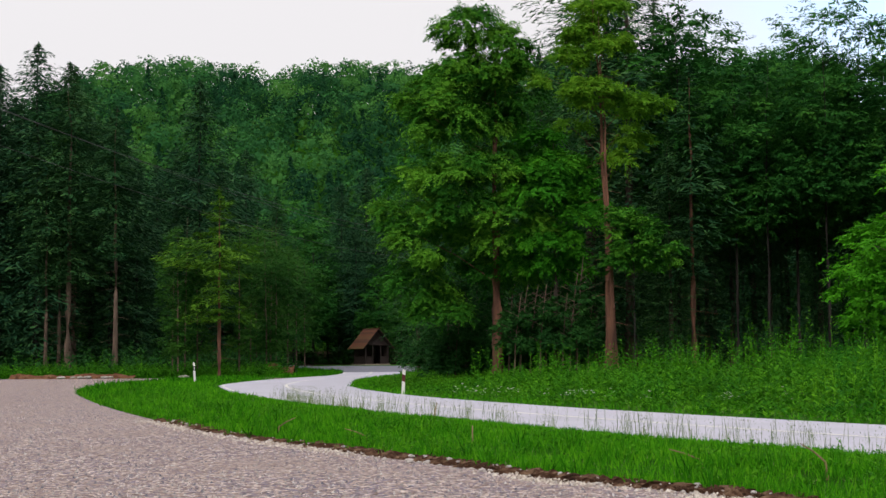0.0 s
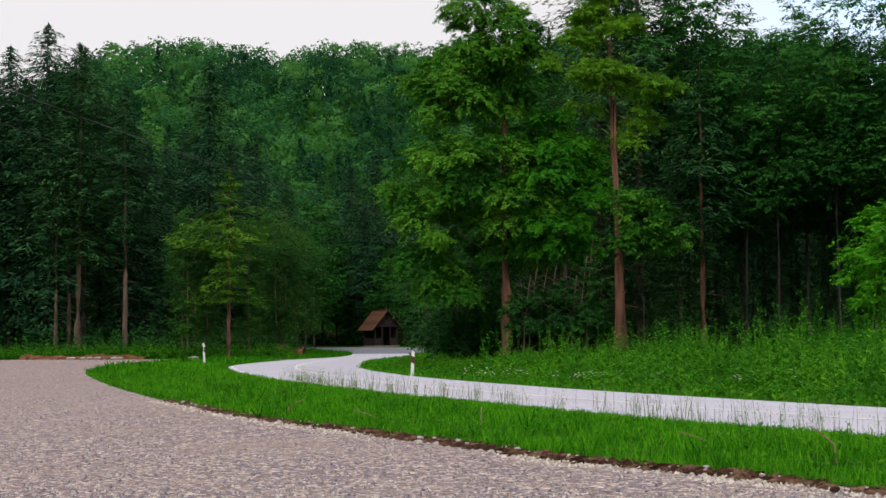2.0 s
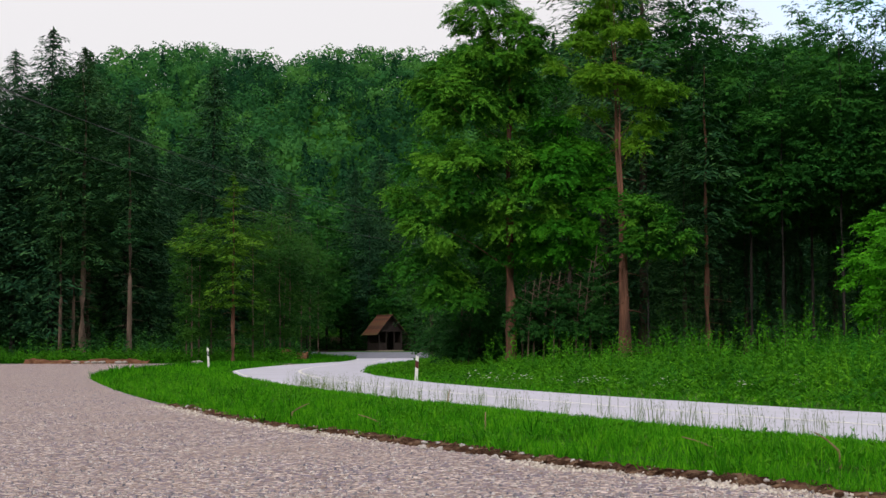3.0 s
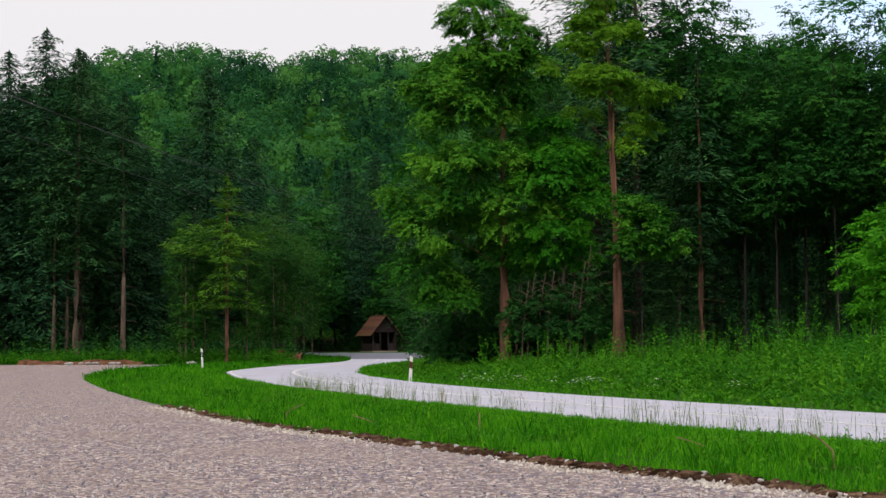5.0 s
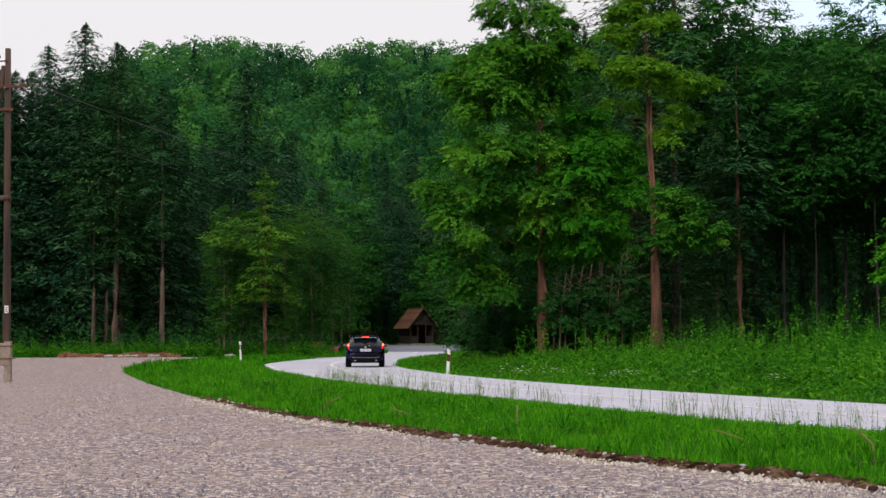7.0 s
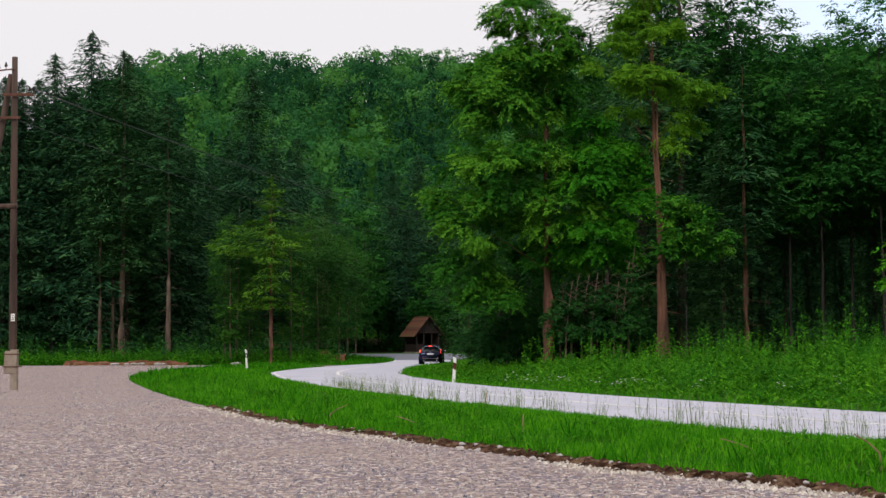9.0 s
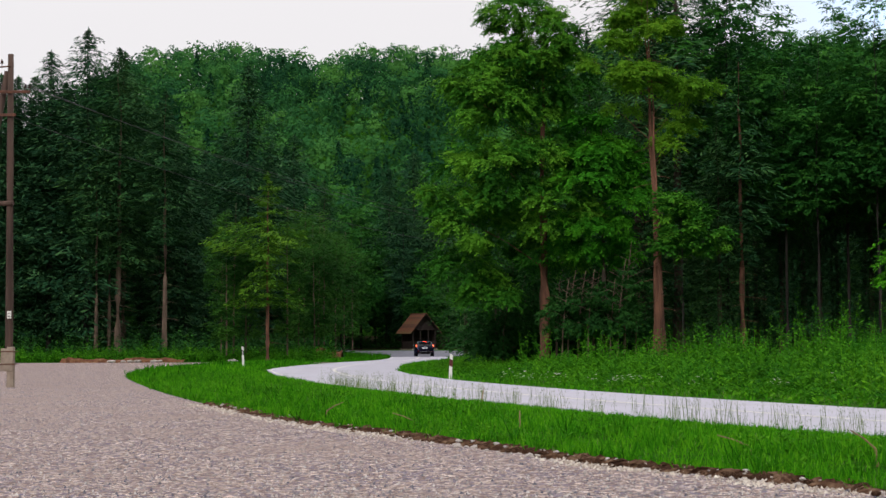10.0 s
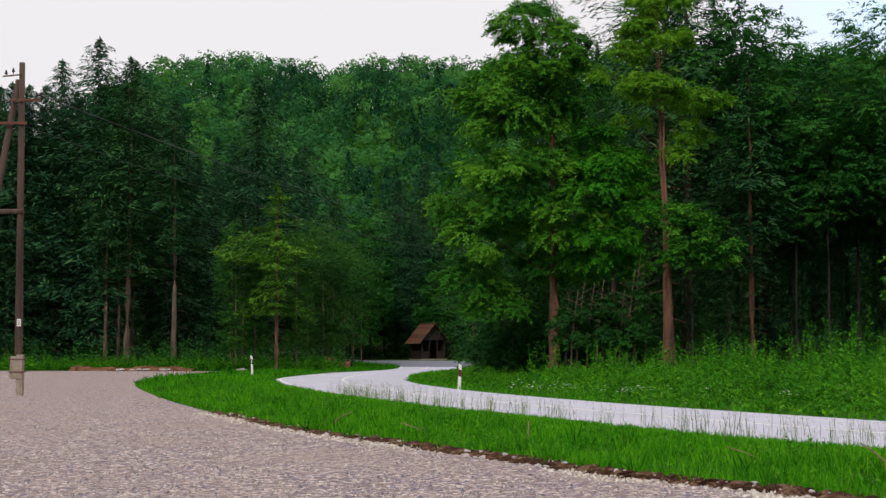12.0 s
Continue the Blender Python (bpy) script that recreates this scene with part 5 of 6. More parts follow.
def build_delineators():
    def one(x, y, h, band, turn, lean, label):
        ob = thing("delineator_post", label, "road post", pose(x, y, gz(x, y), 0, lean, turn), group="roadside delineator posts")
        bm = bmesh.new()
        vs = [(-0.06, -0.045), (0.06, -0.045), (0.035, 0.05), (-0.035, 0.05)]
        lo = [bm.verts.new((a, b, -0.1)) for a, b in vs]
        hi = [bm.verts.new((a, b, h - 0.01 + 0.055 * (0.5 - a / 0.12))) for a, b in vs]
        bm.faces.new(lo), bm.faces.new(hi)
        for i in range(4):
            bm.faces.new((lo[i], lo[(i + 1) % 4], hi[(i + 1) % 4], hi[i]))
        bmesh.ops.bevel(bm, geom=bm.edges[:], offset=0.006, segments=2, affect="EDGES")
        part("post_body", bm_mesh("post_body", bm, M_WHITE), ob)
        bm = bmesh.new()
        r = []
        for a, b in [(-0.0635, -0.0485), (0.0635, -0.0485), (0.0385, 0.0535), (-0.0385, 0.0535)]:
            s = -0.05 * a / 0.12
            r.append((bm.verts.new((a, b, h - 0.42 + s)), bm.verts.new((a, b, h - 0.17 + s))))
        for i in range(4):
            j = (i + 1) % 4
            bm.faces.new((r[i][0], r[j][0], r[j][1], r[i][1]))
        bm.faces.new([q[0] for q in r]), bm.faces.new([q[1] for q in r])
        bnd = part("band", bm_mesh("band", bm, band), ob, "dark slanted band")
        bm = bmesh.new()
        box(bm, 0, -0.052, h - 0.295, 0.045, 0.008, 0.17, None, 0.002)
        part("reflector", bm_mesh("reflector", bm, M_REFLECT if band is M_BLACKBAND else M_BAND), bnd)
    one(0.58, 56.6, 0.92, M_BAND, 6, 3, "white plastic delineator post with a dark red band in the grass")
    one(-10.2, 83.0, 1.12, M_BLACKBAND, -4, -3, "white plastic delineator post with a black band and grey reflector")


build_hut(px(757, 196), 196, 27)
build_pole()
build_delineators()


# ---------- grass, weeds, undergrowth ----------
def tufts(name, xs, ys, h, width, mat, label, seed, splay=0.45, category="grass"):
    rng = np.random.default_rng(seed)
    n = len(xs)
    z = ground_z(xs, ys)
    al = np.stack([rng.normal(size=n) * splay, rng.normal(size=n) * splay, np.ones(n)], 1)
    al = unit(al) * h[:, None]
    c = np.stack([xs, ys, z - 0.02], 1) + al * 0.5
    a = rng.random(n) * 6.28
    ac = np.stack([np.cos(a), np.sin(a) * 0.6, rng.normal(size=n) * 0.15], 1) * width[:, None]
    me = quads_mesh(name, c.astype(np.float32), al.astype(np.float32), ac.astype(np.float32), mat, 0.45)
    return tagged(new(name, me), label, category, kind="stuff")


def build_grass():
    rng = np.random.default_rng(91)
    # strip between gravel and road
    bands = [(9, 20, 60000), (20, 32, 56000), (32, 55, 46000), (55, 108, 40000)]
    X, Y = [], []
    for y0, y1, n in bands:
        y = rng.uniform(y0, y1, n * 3)
        x = rng.uniform(-16, 12, n * 3)
        s, hw = road_offset(x, y)
        e = edge_side(x, y)
        ok = (s < -hw + 0.05 + 0.12 * rng.random(n * 3)) & (e > 0.12 + 0.25 * rng.random(n * 3)) & (noise_field(x, y) > -0.55)
        X.append(x[ok][:n]), Y.append(y[ok][:n])
    x, y = np.concatenate(X), np.concatenate(Y)
    f = noise_field(x, y)
    s, hw = road_offset(x, y)
    tuft = np.clip(noise_field(x * 2.3 + 3, y * 1.6), -1, 1)
    h = (0.09 + 0.17 * rng.random(len(x)) ** 1.5) * (1 + 0.35 * f + 0.4 * tuft) * (0.28 + 0.72 * ease((-s - hw) / 1.6))
    h = np.where(y < 48, np.minimum(h, (0.05 + 0.06 * np.maximum(-s - hw, 0)) * (0.5 + 0.95 * rng.random(len(x)))), h)
    tufts("verge_grass", x, y, h, (0.005 + 0.0005 * y) * (0.7 + 0.6 * rng.random(len(x))), M_GRASS, "bright green grass strip between gravel and road", 92)
    # tussocks standing out of the sward and leaning over the soil
    n, per = 2300, 24
    y0 = 10 + 95 * rng.random(n) ** 1.5
    x0 = rng.uniform(-16, 11, n)
    s, hw = road_offset(x0, y0)
    ok = (s < -hw - 0.2) & (edge_side(x0, y0) > 0.02)
    x0, y0, gap = x0[ok], y0[ok], (-s - hw)[ok]
    top = np.minimum(np.where(y0 > 48, 0.42, 0.36), 0.07 + 0.075 * gap) * rng.uniform(0.6, 1.25, len(x0))
    x = np.repeat(x0, per) + rng.normal(size=len(x0) * per) * 0.06
    y = np.repeat(y0, per) + rng.normal(size=len(x0) * per) * 0.06
    tufts("grass_tussocks", x, y, np.repeat(top, per) * rng.uniform(0.5, 1.1, len(x)), (0.005 + 0.0006 * y) * rng.uniform(0.7, 1.3, len(x)), M_GRASS, "taller green grass tussocks in the strip", 98, 0.6)
    # dry blades among the green
    y = rng.uniform(9, 60, 9000)
    x = rng.uniform(-10, 9, 9000)
    s, hw = road_offset(x, y)
    ok = (s < -hw - 0.1) & (edge_side(x, y) > 0.05)
    tufts("dry_grass", x[ok], y[ok], rng.uniform(0.06, 0.2, ok.sum()), 0.006 + 0.0003 * y[ok], M_DRY, "scattered dry grass blades in the strip", 97, 0.7)
    # clover and low herbs in the strip
    y = rng.uniform(10, 60, 16000)
    x = rng.uniform(-10, 9, 16000)
    s, hw = road_offset(x, y)
    ok = (s < -hw - 2.2) & (edge_side(x, y) > 0.3) & (noise_field(x * 1.4 + 5, y * 1.2) > 0.0)
    weeds("low_herbs", x[ok], y[ok], rng.uniform(0.12, 0.30, ok.sum()), 10, 0.10, M_WEED, "low leafy herbs in the grass strip", 96, 0.08)
    # far side of the road, mown edge
    y = rng.uniform(16, 128, 60000)
    x = rng.uniform(-4, 20, 60000)
    s, hw = road_offset(x, y)
    ok = (s > hw - 0.05 - 0.1 * rng.random(60000)) & (s < hw + 4.5)
    x, y = x[ok], y[ok]
    tufts("roadside_grass", x, y, 0.06 + 0.2 * rng.random(len(x)), 0.008 + 0.0006 * y, M_GRASS, "green grass along the far road edge", 93)
    # beyond the bend, by the wood and on the inner island
    y = rng.uniform(84, 165, 60000)
    x = rng.uniform(-36, -2.5, 60000)
    s, hw = road_offset(x, y)
    e = edge_side(x, y)
    lot = (y < 124 + 0.5 * np.sin(x)) & (x < -9.2) & ~((e > 0.2) & (y < 104))
    ok = (s < -hw - 0.1) & ~lot & ~((y > 107) & (y < 119) & (x < -7.0))
    x, y = x[ok], y[ok]
    tufts("wood_edge_grass", x, y, 0.15 + 0.35 * rng.random(len(x)) ** 2, 0.05 + 0 * x, M_GRASS, "grass along the edge of the wood", 94)
    # tall seeding stems at the road edge
    n = 1500
    k = rng.integers(20, 43, n // 3)[rng.integers(0, n // 3, n)]
    t = rng.random(n)
    x = CENTRE[k, 0] - NORMAL[k, 0] * (CENTRE[k, 2] + 0.05 + 0.7 * t ** 2)
    y = CENTRE[k, 1] - NORMAL[k, 1] * (CENTRE[k, 2] + 0.05 + 0.7 * t ** 2) + rng.uniform(-1.2, 1.2, n)
    h = 0.16 + 0.44 * rng.random(n) ** 1.6
    tufts("seeding_grass", x, y, h, 0.008 + 0 * x, M_DRY, "thin seeding grass stems standing by the asphalt", 95, 0.12)
    m = 5
    xs, ys = np.repeat(x, m), np.repeat(y, m)
    z = ground_z(x, y)
    c = np.stack([xs + rng.normal(size=n * m) * 0.018, ys + rng.normal(size=n * m) * 0.018, np.repeat(z + h * 0.9, m) + rng.uniform(-0.16, 0.06, n * m)], 1)
    al = unit(rng.normal(size=(n * m, 3)) * 0.4 + np.array([0, 0, 1])) * 0.035
    ac = unit(np.cross(al, rng.normal(size=(n * m, 3)))) * 0.007
    tagged(new("grass_heads", quads_mesh("grass_heads", c.astype(np.float32), al.astype(np.float32), ac.astype(np.float32), M_DRY)), "feathery seed heads of roadside grass", "grass", kind="stuff")


def noise_field(x, y):
    return np.sin(x * 1.7 + np.sin(y * 0.9) * 1.3) * np.sin(y * 0.8 + 1.1 * np.sin(x * 0.8)) * 0.6 + 0.4 * np.sin(x * 4.1 + y * 3.3)


def weeds(name, xs, ys, hs, per, leaf, mat, label, seed, spread=0.22):
    """Leafy herbs: leaves up a stem, smaller to the tip."""
    rng = np.random.default_rng(seed)
    n = len(xs)
    z0 = ground_z(xs, ys)
    t = (np.tile((np.arange(per) + 0.5) / per, n) + rng.normal(size=n * per) * 0.04).clip(0.05, 1)
    H = np.repeat(hs, per)
    tilt = rng.normal(size=(n, 2)) * 0.14
    a = rng.random(n * per) * 6.28
    ln = leaf * (1.15 - 0.75 * t) * (0.6 + 0.7 * rng.random(n * per))
    out = np.stack([np.cos(a), np.sin(a), 0.25 + 0.5 * rng.random(n * per)], 1)
    al = unit(out) * ln[:, None]
    base = np.stack([np.repeat(xs, per) + np.repeat(tilt[:, 0], per) * H * t, np.repeat(ys, per) + np.repeat(tilt[:, 1], per) * H * t, np.repeat(z0, per) + H * t], 1)
    c = base + al * 0.5 + np.stack([np.cos(a), np.sin(a), 0 * a], 1) * (spread * rng.random(n * per) * (1 - t))[:, None]
    ac = unit(np.cross(al, np.array([0, 0, 1.0]) + rng.normal(size=(n * per, 3)) * 0.4)) * (ln * 0.45)[:, None]
    sb = np.stack([xs + tilt[:, 0] * hs * 0.5, ys + tilt[:, 1] * hs * 0.5, z0 + hs * 0.5], 1)
    sal = np.stack([tilt[:, 0] * hs, tilt[:, 1] * hs, hs], 1)
    sac = np.stack([0.014 + 0 * xs, 0 * xs, 0 * xs], 1)
    me = quads_mesh(name, np.concatenate([c, sb]).astype(np.float32), np.concatenate([al, sal]).astype(np.float32), np.concatenate([ac, sac]).astype(np.float32), mat)
    return tagged(new(name, me), label, "weeds", kind="stuff")


def build_weeds():
    rng = np.random.default_rng(101)
    y = rng.uniform(17, 118, 30000)
    x = rng.uniform(-3, 24, 30000)
    s, hw = road_offset(x, y)
    e = s - hw
    ok = (e > 0.8 + 0.9 * rng.random(30000) ** 2) & (e < 12) & (noise_field(x * 0.7, y * 0.7) > -0.5)
    x, y, e = x[ok], y[ok], e[ok]
    h = (0.20 + 0.80 * ease((e - 0.6) / 3.6)) * (0.35 + 0.75 * rng.random(len(x)) ** 1.6) * (1 + 0.55 * noise_field(x * 0.5, y * 0.33) + 0.45 * noise_field(x * 1.1 + 2, y * 0.8))
    h = 0.86 * h * (1 + 0.35 * ease((x - 8.5) / 4)) * np.where(y > 60, 0.55, 1)
    weeds("roadside_weeds", x, y, h, 13, 0.17, M_WEED, "lush knee-high to chest-high weeds on the roadside bank", 102)
    # paler ferns in patches among them
    pick = (noise_field(x * 0.45 + 7, y * 0.3) > 0.12) & (rng.random(len(x)) < 0.4) & (y < 75)
    weeds("bank_ferns", x[pick], y[pick] + 0.1, h[pick] * 1.1, 16, 0.19, M_LEAF_SIDE, "pale green ferns in patches on the roadside bank", 107)
    # tall shoots that overtop the bank
    n = 280
    y = rng.uniform(34, 66, n)
    x = 0.35 * y * rng.random(n) + 1
    s, hw = road_offset(x, y)
    ok = (s - hw > 2.8) & (s - hw < 11)
    x, y = x[ok], y[ok]
    weeds("tall_shoots", x, y, rng.uniform(0.9, 1.75, len(x)) * (1 + 0.5 * ease((x / y - 0.14) / 0.16)), 36, 0.21, M_WEED, "upright leafy shoots overtopping the bank", 103, 0.35)
    # brambles and shrubs towards the bright young trees
    n = 420
    y = rng.uniform(43, 62, n)
    x = y * rng.uniform(0.25, 0.43, n)
    weeds("bank_shrubs", x, y, rng.uniform(0.5, 1.0, n) * (1.0 + 14 * np.maximum(0, x / y - 0.25)), 60, 0.17, M_LEAF_SIDE, "fresh green shrubs thickening on the bank", 104, 0.7)
    # low plants before the firs
    n = 1500
    x = rng.uniform(-40, -8.5, n)
    y = 124.5 + rng.random(n) ** 1.5 * 14 - 0.35 * (x + 9) * 0
    s, hw = road_offset(x, y)
    ok = (s < -hw - 2.5)
    x, y = x[ok], y[ok]
    weeds("wood_edge_weeds", x, y, rng.uniform(0.4, 1.3, len(x)) * np.where(rng.random(len(x)) < 0.12, 1.8, 1), 16, 0.32, M_WEED, "green weeds and seedlings along the edge of the wood", 105, 0.4)
    # shaded undergrowth inside the woods
    X, Y, H = [], [], []
    for x0, x1, y0, y1, n, h in [(-60, -9, 131, 175, 900, 2.6), (4.5, 40, 86, 118, 420, 1.6), (-6, 4, 74, 96, 0, 1.5), (-16, 16, 204, 232, 170, 3.2), (8, 45, 116, 190, 300, 3), (-60, -20, 175, 232, 500, 4), (3.5, 9, 76, 140, 160, 2.5)]:
        x, y = rng.uniform(x0, x1, n), rng.uniform(y0, y1, n)
        s, hw = road_offset(x, y)
        ok = np.abs(s) > hw + 2.0
        X.append(x[ok]), Y.append(y[ok]), H.append(h * rng.uniform(0.35, 1.1, ok.sum()))
    weeds("undergrowth", np.concatenate(X), np.concatenate(Y), np.concatenate(H), 42, 0.55, M_LEAF_DARK, "shaded leafy undergrowth filling the wood", 106, 1.1)


# ---------- edges, soil, stones, twigs ----------
def lumpy_strip(name, path, width, height, mat, seed, rows=9, rough=1.0):
    """A low uneven bank of earth along a path."""
    rng = np.random.default_rng(seed)
    p = np.array(path, float)
    d = unit(np.gradient(p, axis=0))
    nn = np.stack([d[:, 1], -d[:, 0]], 1)
    vs, fs = [], []
    for i in range(len(p)):
        wave = 0.5 + 0.25 * math.sin(i * 0.41) + 0.25 * math.sin(i * 0.17 + 1)
        wv = width * (0.75 + 0.5 * rng.random() * rough)
        hv = height * (0.55 + 0.9 * (rng.random() * rough + wave * (1 - rough)))
        sh = rng.normal() * width * 0.12 * rough
        for j in range(rows):
            u = j / (rows - 1)
            q = p[i] + nn[i] * ((u - 0.5) * wv + sh)
            z = hv * math.sin(math.pi * u) ** 0.8 * (1 + 0.8 * rough * (rng.random() - 0.5)) if 0 < j < rows - 1 else -0.05
            vs.append((q[0] + rng.normal() * 0.015, q[1] + rng.normal() * 0.015, float(rise(q[1])) + z))
    for i in range(len(p) - 1):
        for j in range(rows - 1):
            a = i * rows + j
            fs.append((a, a + 1, a + rows + 1, a + rows))
    return mesh_of(name, vs, fs, mat)


def pebble(name, r, seed, mat, sub=1):
    rng = random.Random(seed)
    bm = bmesh.new()
    bmesh.ops.create_icosphere(bm, subdivisions=sub, radius=r)
    for v in bm.verts:
        v.co *= rng.uniform(0.7, 1.2)
        v.co.z *= 0.65
    return bm_mesh(name, bm, mat)


def build_edges():
    rng = np.random.default_rng(111)
    pts = spline([tuple(p) for p in GRAVEL_EDGE[:14]], 34)
    off = unit(np.gradient(pts, axis=0))
    pts = pts + np.stack([off[:, 1], -off[:, 0]], 1) * 0.07
    ob = new("soil_bank", lumpy_strip("soil_bank", pts, 0.44, 0.05, M_SOIL, 112, 13))
    tagged(ob, "uneven dark brown soil ridge along the gravel's edge", "soil bank", kind="structure")
    # clods
    clods = [pebble("clod", 1.0, k, M_SOIL) for k in range(4)]
    for k in range(190):
        i = rng.integers(10, len(pts) - 40)
        r = 0.015 + 0.05 * rng.random() ** 2.5
        ob = new("soil_clod", clods[k % 4])
        ob.matrix_basis = Matrix.Translation((pts[i, 0] + rng.normal() * 0.14, pts[i, 1] + rng.normal() * 0.14, 0.03 + 0.02 * rng.random())) @ Matrix.Rotation(rng.random() * 6, 4, "Z") @ Matrix.Diagonal((r * 1.3, r, r, 1))
        tagged(ob, "crumbly brown clod of earth on the gravel's edge", "soil clod", "clods along the gravel edge")
    # larger stones
    stones = [pebble("stone", 1.0, 20 + k, M_STONE, 2) for k in range(4)]
    for k in range(260):
        i = int(rng.integers(4, len(pts) - 2))
        r = 0.012 + 0.03 * rng.random() ** 3 + (0.03 if k < 6 else 0)
        ob = new("stone", stones[k % 4])
        side = -0.26 + rng.normal() * 0.10 if k % 3 else rng.normal() * 0.12
        d = off[i]
        x, y = pts[i, 0] + d[1] * side, pts[i, 1] - d[0] * side
        ob.matrix_basis = Matrix.Translation((x, y, 0.012 + r * 0.35 + (0.04 if abs(side) < 0.12 else 0))) @ Matrix.Rotation(rng.random() * 6, 4, "Z") @ Matrix.Diagonal((r * 1.35, r, r, 1))
        tagged(ob, "pale stone lying in the soil at the gravel's edge", "stone", "stones along the gravel edge")
    # loose chippings on the gravel
    n = 24000
    y = 12.5 + 34 * rng.random(n) ** 1.7
    x = rng.uniform(-0.33, 0.33, n) * y
    ok = (edge_side(x, y) < 0.1) & (road_offset(x, y)[0] < -4)
    x, y = x[ok], y[ok]
    base = np.array([(1, 0, 0), (-0.5, 0.87, 0), (-0.5, -0.87, 0), (0.1, 0.05, 1.3)])
    n = len(x)
    a = rng.random(n) * 6.28
    r = 0.007 + 0.013 * rng.random(n) ** 3
    ca, sa = np.cos(a), np.sin(a)
    v = np.empty((n, 4, 3))
    for k in range(4):
        bx, by, bz = base[k]
        jx = 1 + 0.3 * rng.normal(size=n)
        v[:, k, 0] = x + r * jx * (ca * bx - sa * by)
        v[:, k, 1] = y + r * jx * (sa * bx + ca * by)
        v[:, k, 2] = 0.010 + r * (bz + 0.12)
    fs = (np.arange(n)[:, None, None] * 4 + np.array([(0, 1, 3), (1, 2, 3), (2, 0, 3)])[None]).reshape(-1, 3)
    tagged(new("loose_chippings", mesh_of("loose_chippings", v.reshape(-1, 3), fs, M_CHIP)), "loose stone chippings scattered over the gravel", "gravel", kind="stuff")
    # pale coarse chippings thrown up along the soil
    m = 5200
    i = rng.integers(2, len(pts) - 2, m)
    away = -0.12 - 0.42 * rng.random(m) ** 1.6
    x = pts[i, 0] + off[i, 1] * away + rng.normal(size=m) * 0.05
    y = pts[i, 1] - off[i, 0] * away + rng.normal(size=m) * 0.05
    keep = np.sin(i * 0.045) + np.sin(i * 0.017 + 1) + rng.normal(size=m) * 0.5 > -0.2
    x, y = x[keep], y[keep]
    m = len(x)
    a, r = rng.random(m) * 6.28, 0.010 + 0.020 * rng.random(m) ** 2
    v = np.empty((m, 4, 3))
    for k in range(4):
        bx, by, bz = base[k]
        jx = 1 + 0.3 * rng.normal(size=m)
        v[:, k, 0] = x + r * jx * (np.cos(a) * bx - np.sin(a) * by)
        v[:, k, 1] = y + r * jx * (np.sin(a) * bx + np.cos(a) * by)
        v[:, k, 2] = 0.010 + r * (bz * 0.8 + 0.12)
    fs = (np.arange(m)[:, None, None] * 4 + np.array([(0, 1, 3), (1, 2, 3), (2, 0, 3)])[None]).reshape(-1, 3)
    tagged(new("edge_gravel", mesh_of("edge_gravel", v.reshape(-1, 3), fs, M_PALECHIP)), "pale coarse chippings along the soil ridge", "gravel", kind="stuff")
    # brown earth heaped between the gravel and the wood
    path = [(px(c, 124), 124.2) for c in np.linspace(128, 345, 60)]
    ob = new("soil_heap", lumpy_strip("soil_heap", path, 2.6, 0.30, M_SOIL_RED, 113, 12, 0.25))
    tagged(ob, "low heap of reddish brown earth before the wood", "soil bank", kind="structure")
    path = [(px(c, 133), 133.0) for c in np.linspace(575, 622, 20)]
    ob = new("soil_heap", lumpy_strip("soil_heap", path, 3.0, 0.75, M_SOIL_RED, 114, 12, 0.2))
    tagged(ob, "bare brown earth bank at the bend", "soil bank", kind="structure")
    for k, c in enumerate((248, 258, 262, 290, 300, 236, 215, 425, 431)):
        ob = new("stone", stones[k % 4])
        r = 0.16 + 0.10 * rng.random()
        ob.matrix_basis = Matrix.Translation((px(c, 122.6), 122.6, 0.1)) @ Matrix.Rotation(rng.random() * 6, 4, "Z") @ Matrix.Diagonal((r * 1.6, r, r * 0.8, 1))
        tagged(ob, "pale block of stone on the earth heap", "stone", "stones on the earth heap")
    # dead sticks caught in the grass
    def stick(path, r, label):
        vs, fs = tube(path, [r * (1 - 0.6 * i / (len(path) - 1)) for i in range(len(path))], 6)
        tagged(new("dead_branch", mesh_of("dead_branch", vs, fs, M_TWIG, True)), label, "branch")
    for col, row_d, dx, dz, label in [(1345, 17.2, -0.38, 0.22, "bent dead stick standing out of the grass"), (1565, 15.6, -0.25, 0.33, "broken brown branch leaning over the soil edge"), (592, 26.5, 0.30, 0.26, "thin dead twig leaning in the grass"),
                                     (750, 23.8, -0.35, 0.2, "thin bent twig at the grass edge"), (934, 21.5, 0.01, 0.3, "short upright brown stalk in the grass"), (868, 31, 0.05, 0.35, "dry brown stalk in the grass strip")]:
        x = px(col, row_d)
        stick([(x, row_d, 0.0), (x + dx * 0.1, row_d, dz * 0.7), (x + dx * 0.5, row_d + 0.05, dz), (x + dx, row_d + 0.1, dz * 1.25)], 0.016, label)


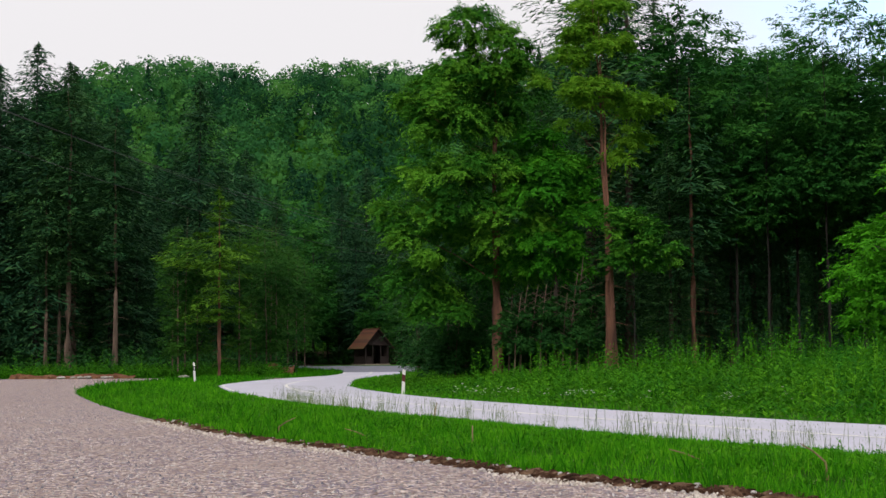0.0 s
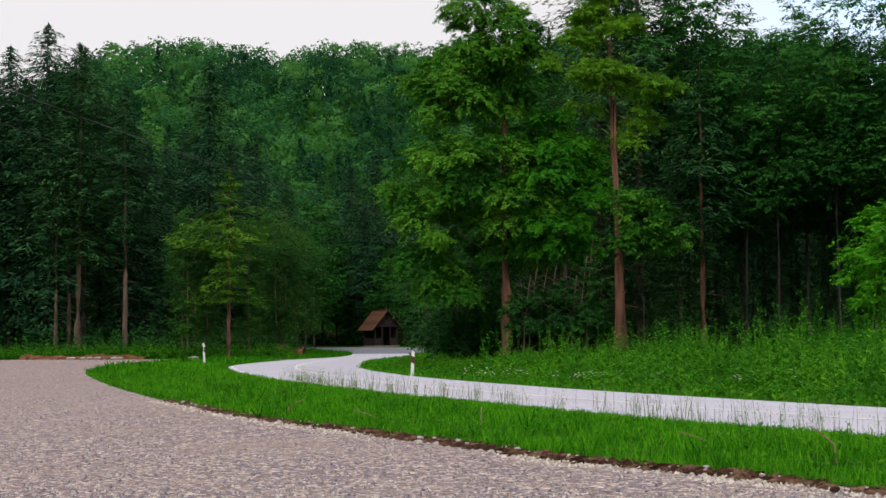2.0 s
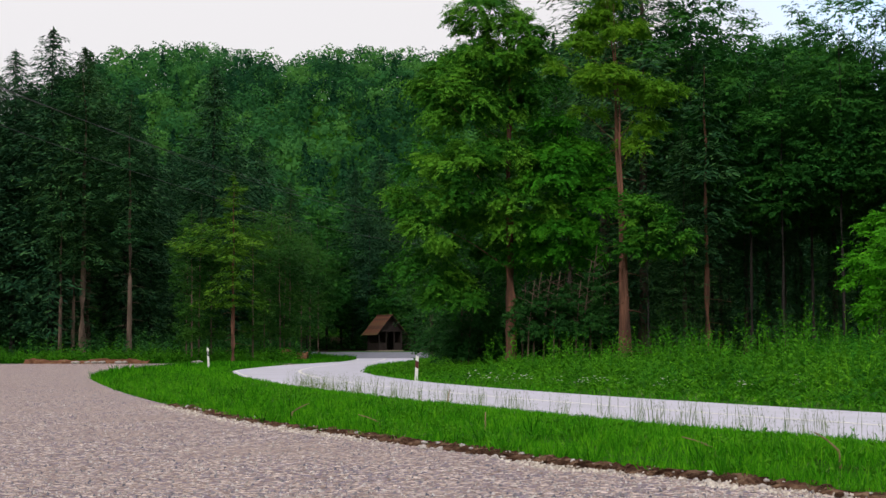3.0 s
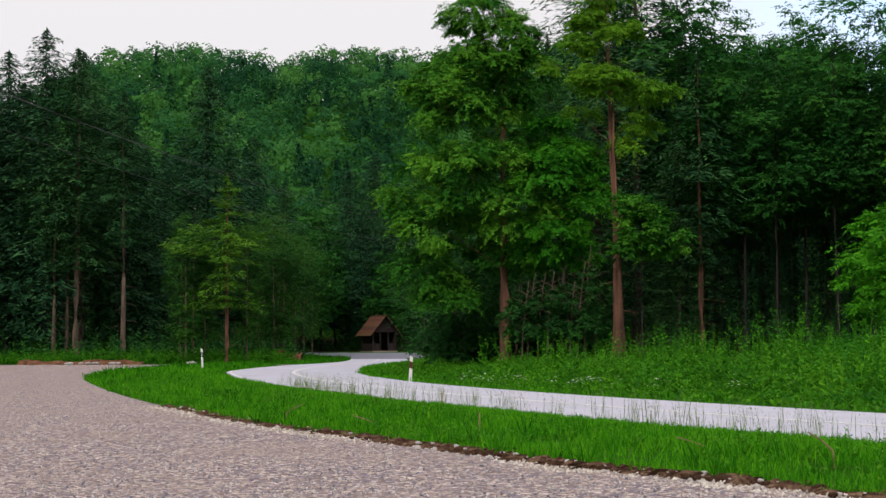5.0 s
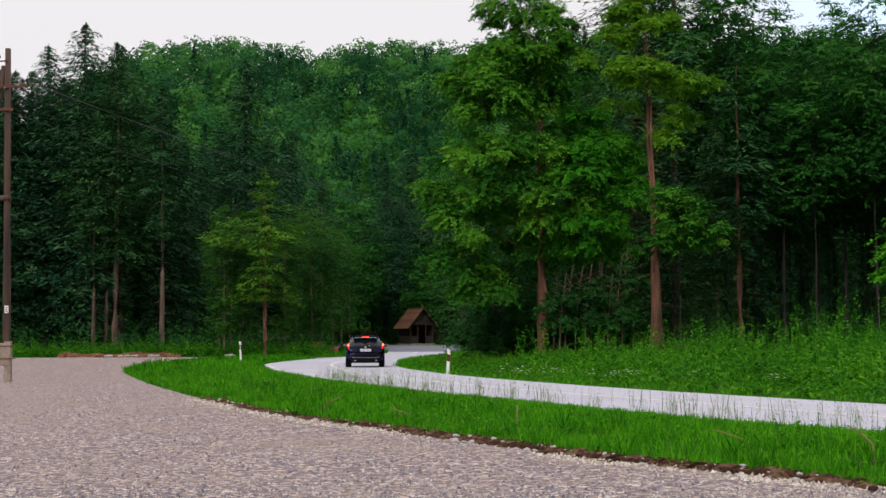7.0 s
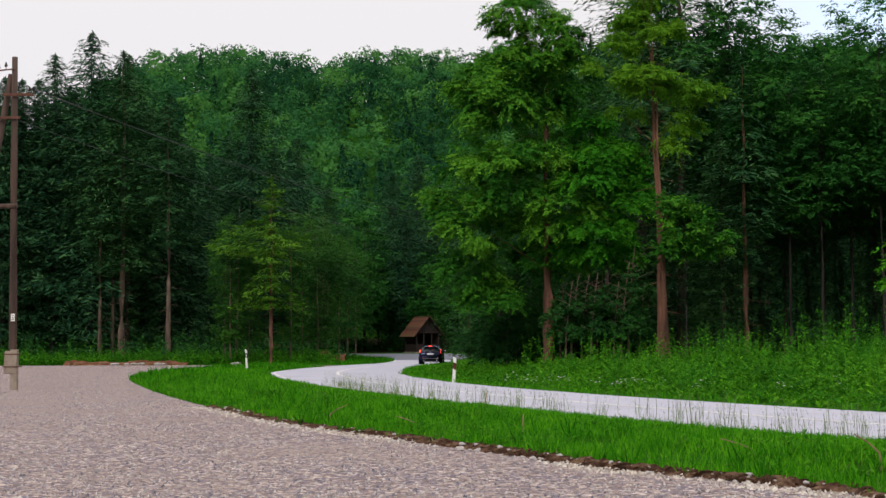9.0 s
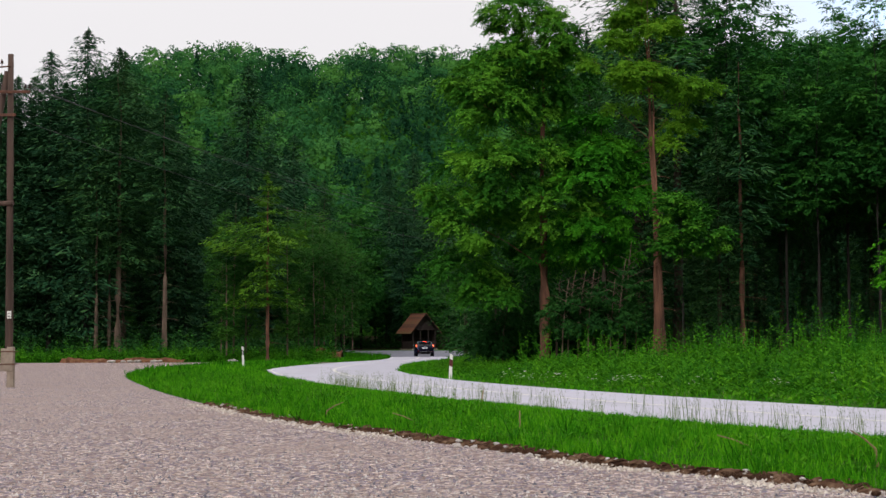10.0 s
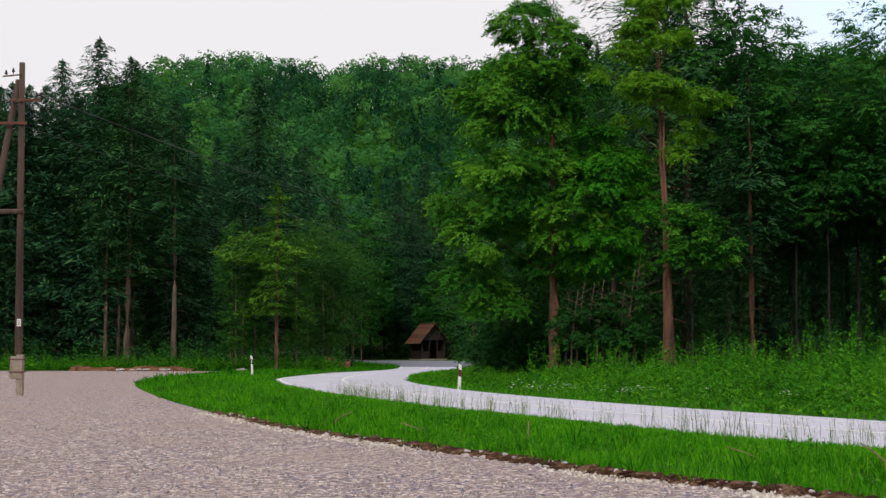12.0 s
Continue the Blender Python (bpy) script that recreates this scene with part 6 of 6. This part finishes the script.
def build_flowers():
    """White umbels among the weeds."""
    rng = random.Random(121)
    def umbel(seed):
        r = random.Random(seed)
        ob = thing("white_wildflower", "white umbel wildflower among the roadside weeds", "flower", group="white umbels on the bank")
        vs, fs = tube([(0, 0, -0.05), (0.02, 0, 0.4), (0.0, 0.02, 0.78)], [0.01, 0.008, 0.005], 5)
        part("stem", mesh_of("flower_stem", vs, fs, M_WEED), ob)
        bm = bmesh.new()
        bmesh.ops.create_icosphere(bm, subdivisions=3, radius=0.034, matrix=Matrix.Translation((0, 0, 0.79)) @ Matrix.Diagonal((1, 1, 0.3, 1)))
        for v in bm.verts:
            lump = noise.noise(v.co * 38 + Vector((seed, 0, 0)))
            v.co.x *= 1 + 0.45 * lump
            v.co.y *= 1 + 0.45 * lump
            v.co.z += 0.02 * lump
        part("flower_head", bm_mesh("flower_head", bm, M_PETAL), ob, "flat white flower head")
        return ob
    protos = [umbel(1), umbel(2)]
    spots = [(925, 50), (938, 49), (950, 50.5), (962, 49), (1000, 47), (1012, 48), (1095, 44), (1108, 44.5), (1120, 44), (1132, 45), (1145, 44), (1240, 41), (1252, 41.5), (1262, 41), (1380, 38), (1388, 38.2), (1394, 37.8), (1060, 46), (980, 50), (905, 52), (1180, 43), (1490, 37)]
    spots = [(c + rng.uniform(-9, 9), d + rng.uniform(-0.8, 0.8)) for c, d in spots for _ in range(5)]
    for k, (c, d) in enumerate(spots):
        x, y = px(c, d), d + rng.uniform(-0.4, 0.4)
        m = Matrix.Translation((x, y, gz(x, y))) @ pose(0, 0, 0, rng.uniform(-8, 8), rng.uniform(-8, 8), rng.uniform(0, 360)) @ Matrix.Diagonal((1, 1, rng.uniform(0.45, 0.85), 1))
        if k < 2:
            protos[k].matrix_basis = m
        else:
            copy_thing(protos[k % 2], m)


build_grass()
build_weeds()
build_edges()
build_flowers()


# ---------- what moves ----------
# the car's middle: seconds, x, y
CAR_PATH = [(0.0, 97.0, -140.0), (2.0, 64.0, -89.0), (3.5, 41.5, -46.0), (4.5, 21.5, -4.0), (4.9, 14.6, 10.0), (5.1, 11.4, 17.2), (5.3, 8.6, 23.4), (5.5, 6.52, 29.7), (5.7, 4.75, 35.3), (5.9, 3.0, 41.0), (6.1, 1.37, 46.5), (6.3, -0.18, 52.1), (6.5, -1.26, 57.8),
            (6.8, -2.7, 67.4), (7.0, -3.12, 73.0), (7.2, -3.3, 78.5), (7.6, -3.4, 88.0), (8.0, -3.1, 97.0), (8.4, -2.0, 106.0), (8.8, -0.75, 114.5), (9.2, -0.22, 123.5), (9.4, -0.1, 128.5), (9.6, -0.22, 135.0), (9.8, -0.62, 141.0),
            (10.0, -0.95, 147.0), (10.2, -1.25, 153.0), (10.4, -2.2, 159.0), (10.6, -3.5, 165.0), (10.8, -5.25, 171.0), (11.0, -7.0, 177.0), (11.2, -9.0, 184.0), (11.4, -11.3, 190.5), (11.7, -15.2, 199.0), (12.0, -20.0, 208.0)]


def motions():
    rows = []
    pts = np.array(CAR_PATH)
    for t in np.arange(0, 12.01, 0.1):
        def place(q):
            k = np.clip(np.searchsorted(pts[:, 0], q) - 1, 0, len(pts) - 2)
            a, b, c, d = pts[max(k - 1, 0)], pts[k], pts[k + 1], pts[min(k + 2, len(pts) - 1)]
            s = (q - b[0]) / (c[0] - b[0])
            m0 = (c[1:] - a[1:]) / max(c[0] - a[0], 1e-6) * (c[0] - b[0])
            m1 = (d[1:] - b[1:]) / max(d[0] - b[0], 1e-6) * (c[0] - b[0])
            return (2 * s ** 3 - 3 * s * s + 1) * b[1:] + (s ** 3 - 2 * s * s + s) * m0 + (-2 * s ** 3 + 3 * s * s) * c[1:] + (s ** 3 - s * s) * m1
        p = place(t)
        f = place(min(t + 0.12, 12.0)) - place(max(t - 0.12, 0))
        yaw = math.degrees(math.atan2(-f[0], f[1]))
        climb = math.degrees(math.atan2(float(rise(p[1] + 1) - rise(p[1] - 1)), 2.0))
        yaw += 3.5 * float(np.interp(t, [4.8, 5.2, 5.8, 6.2, 7.0], [0, 1, 1, 0.6, 0]))
        rows.append((float(t), pose(p[0], p[1], float(rise(p[1])) + 0.03, climb, 0, yaw)))
    walk(CAR, rows)
    # wheels: from view to view a part turn, as rolling wheels show it
    for w in WHEELS:
        x, y, z = w.matrix_basis.translation
        walk(w, [(k * 0.1, pose(x, y, z) @ Matrix.Rotation(radians(-70 * k), 4, "X")) for k in range(121)])


motions()
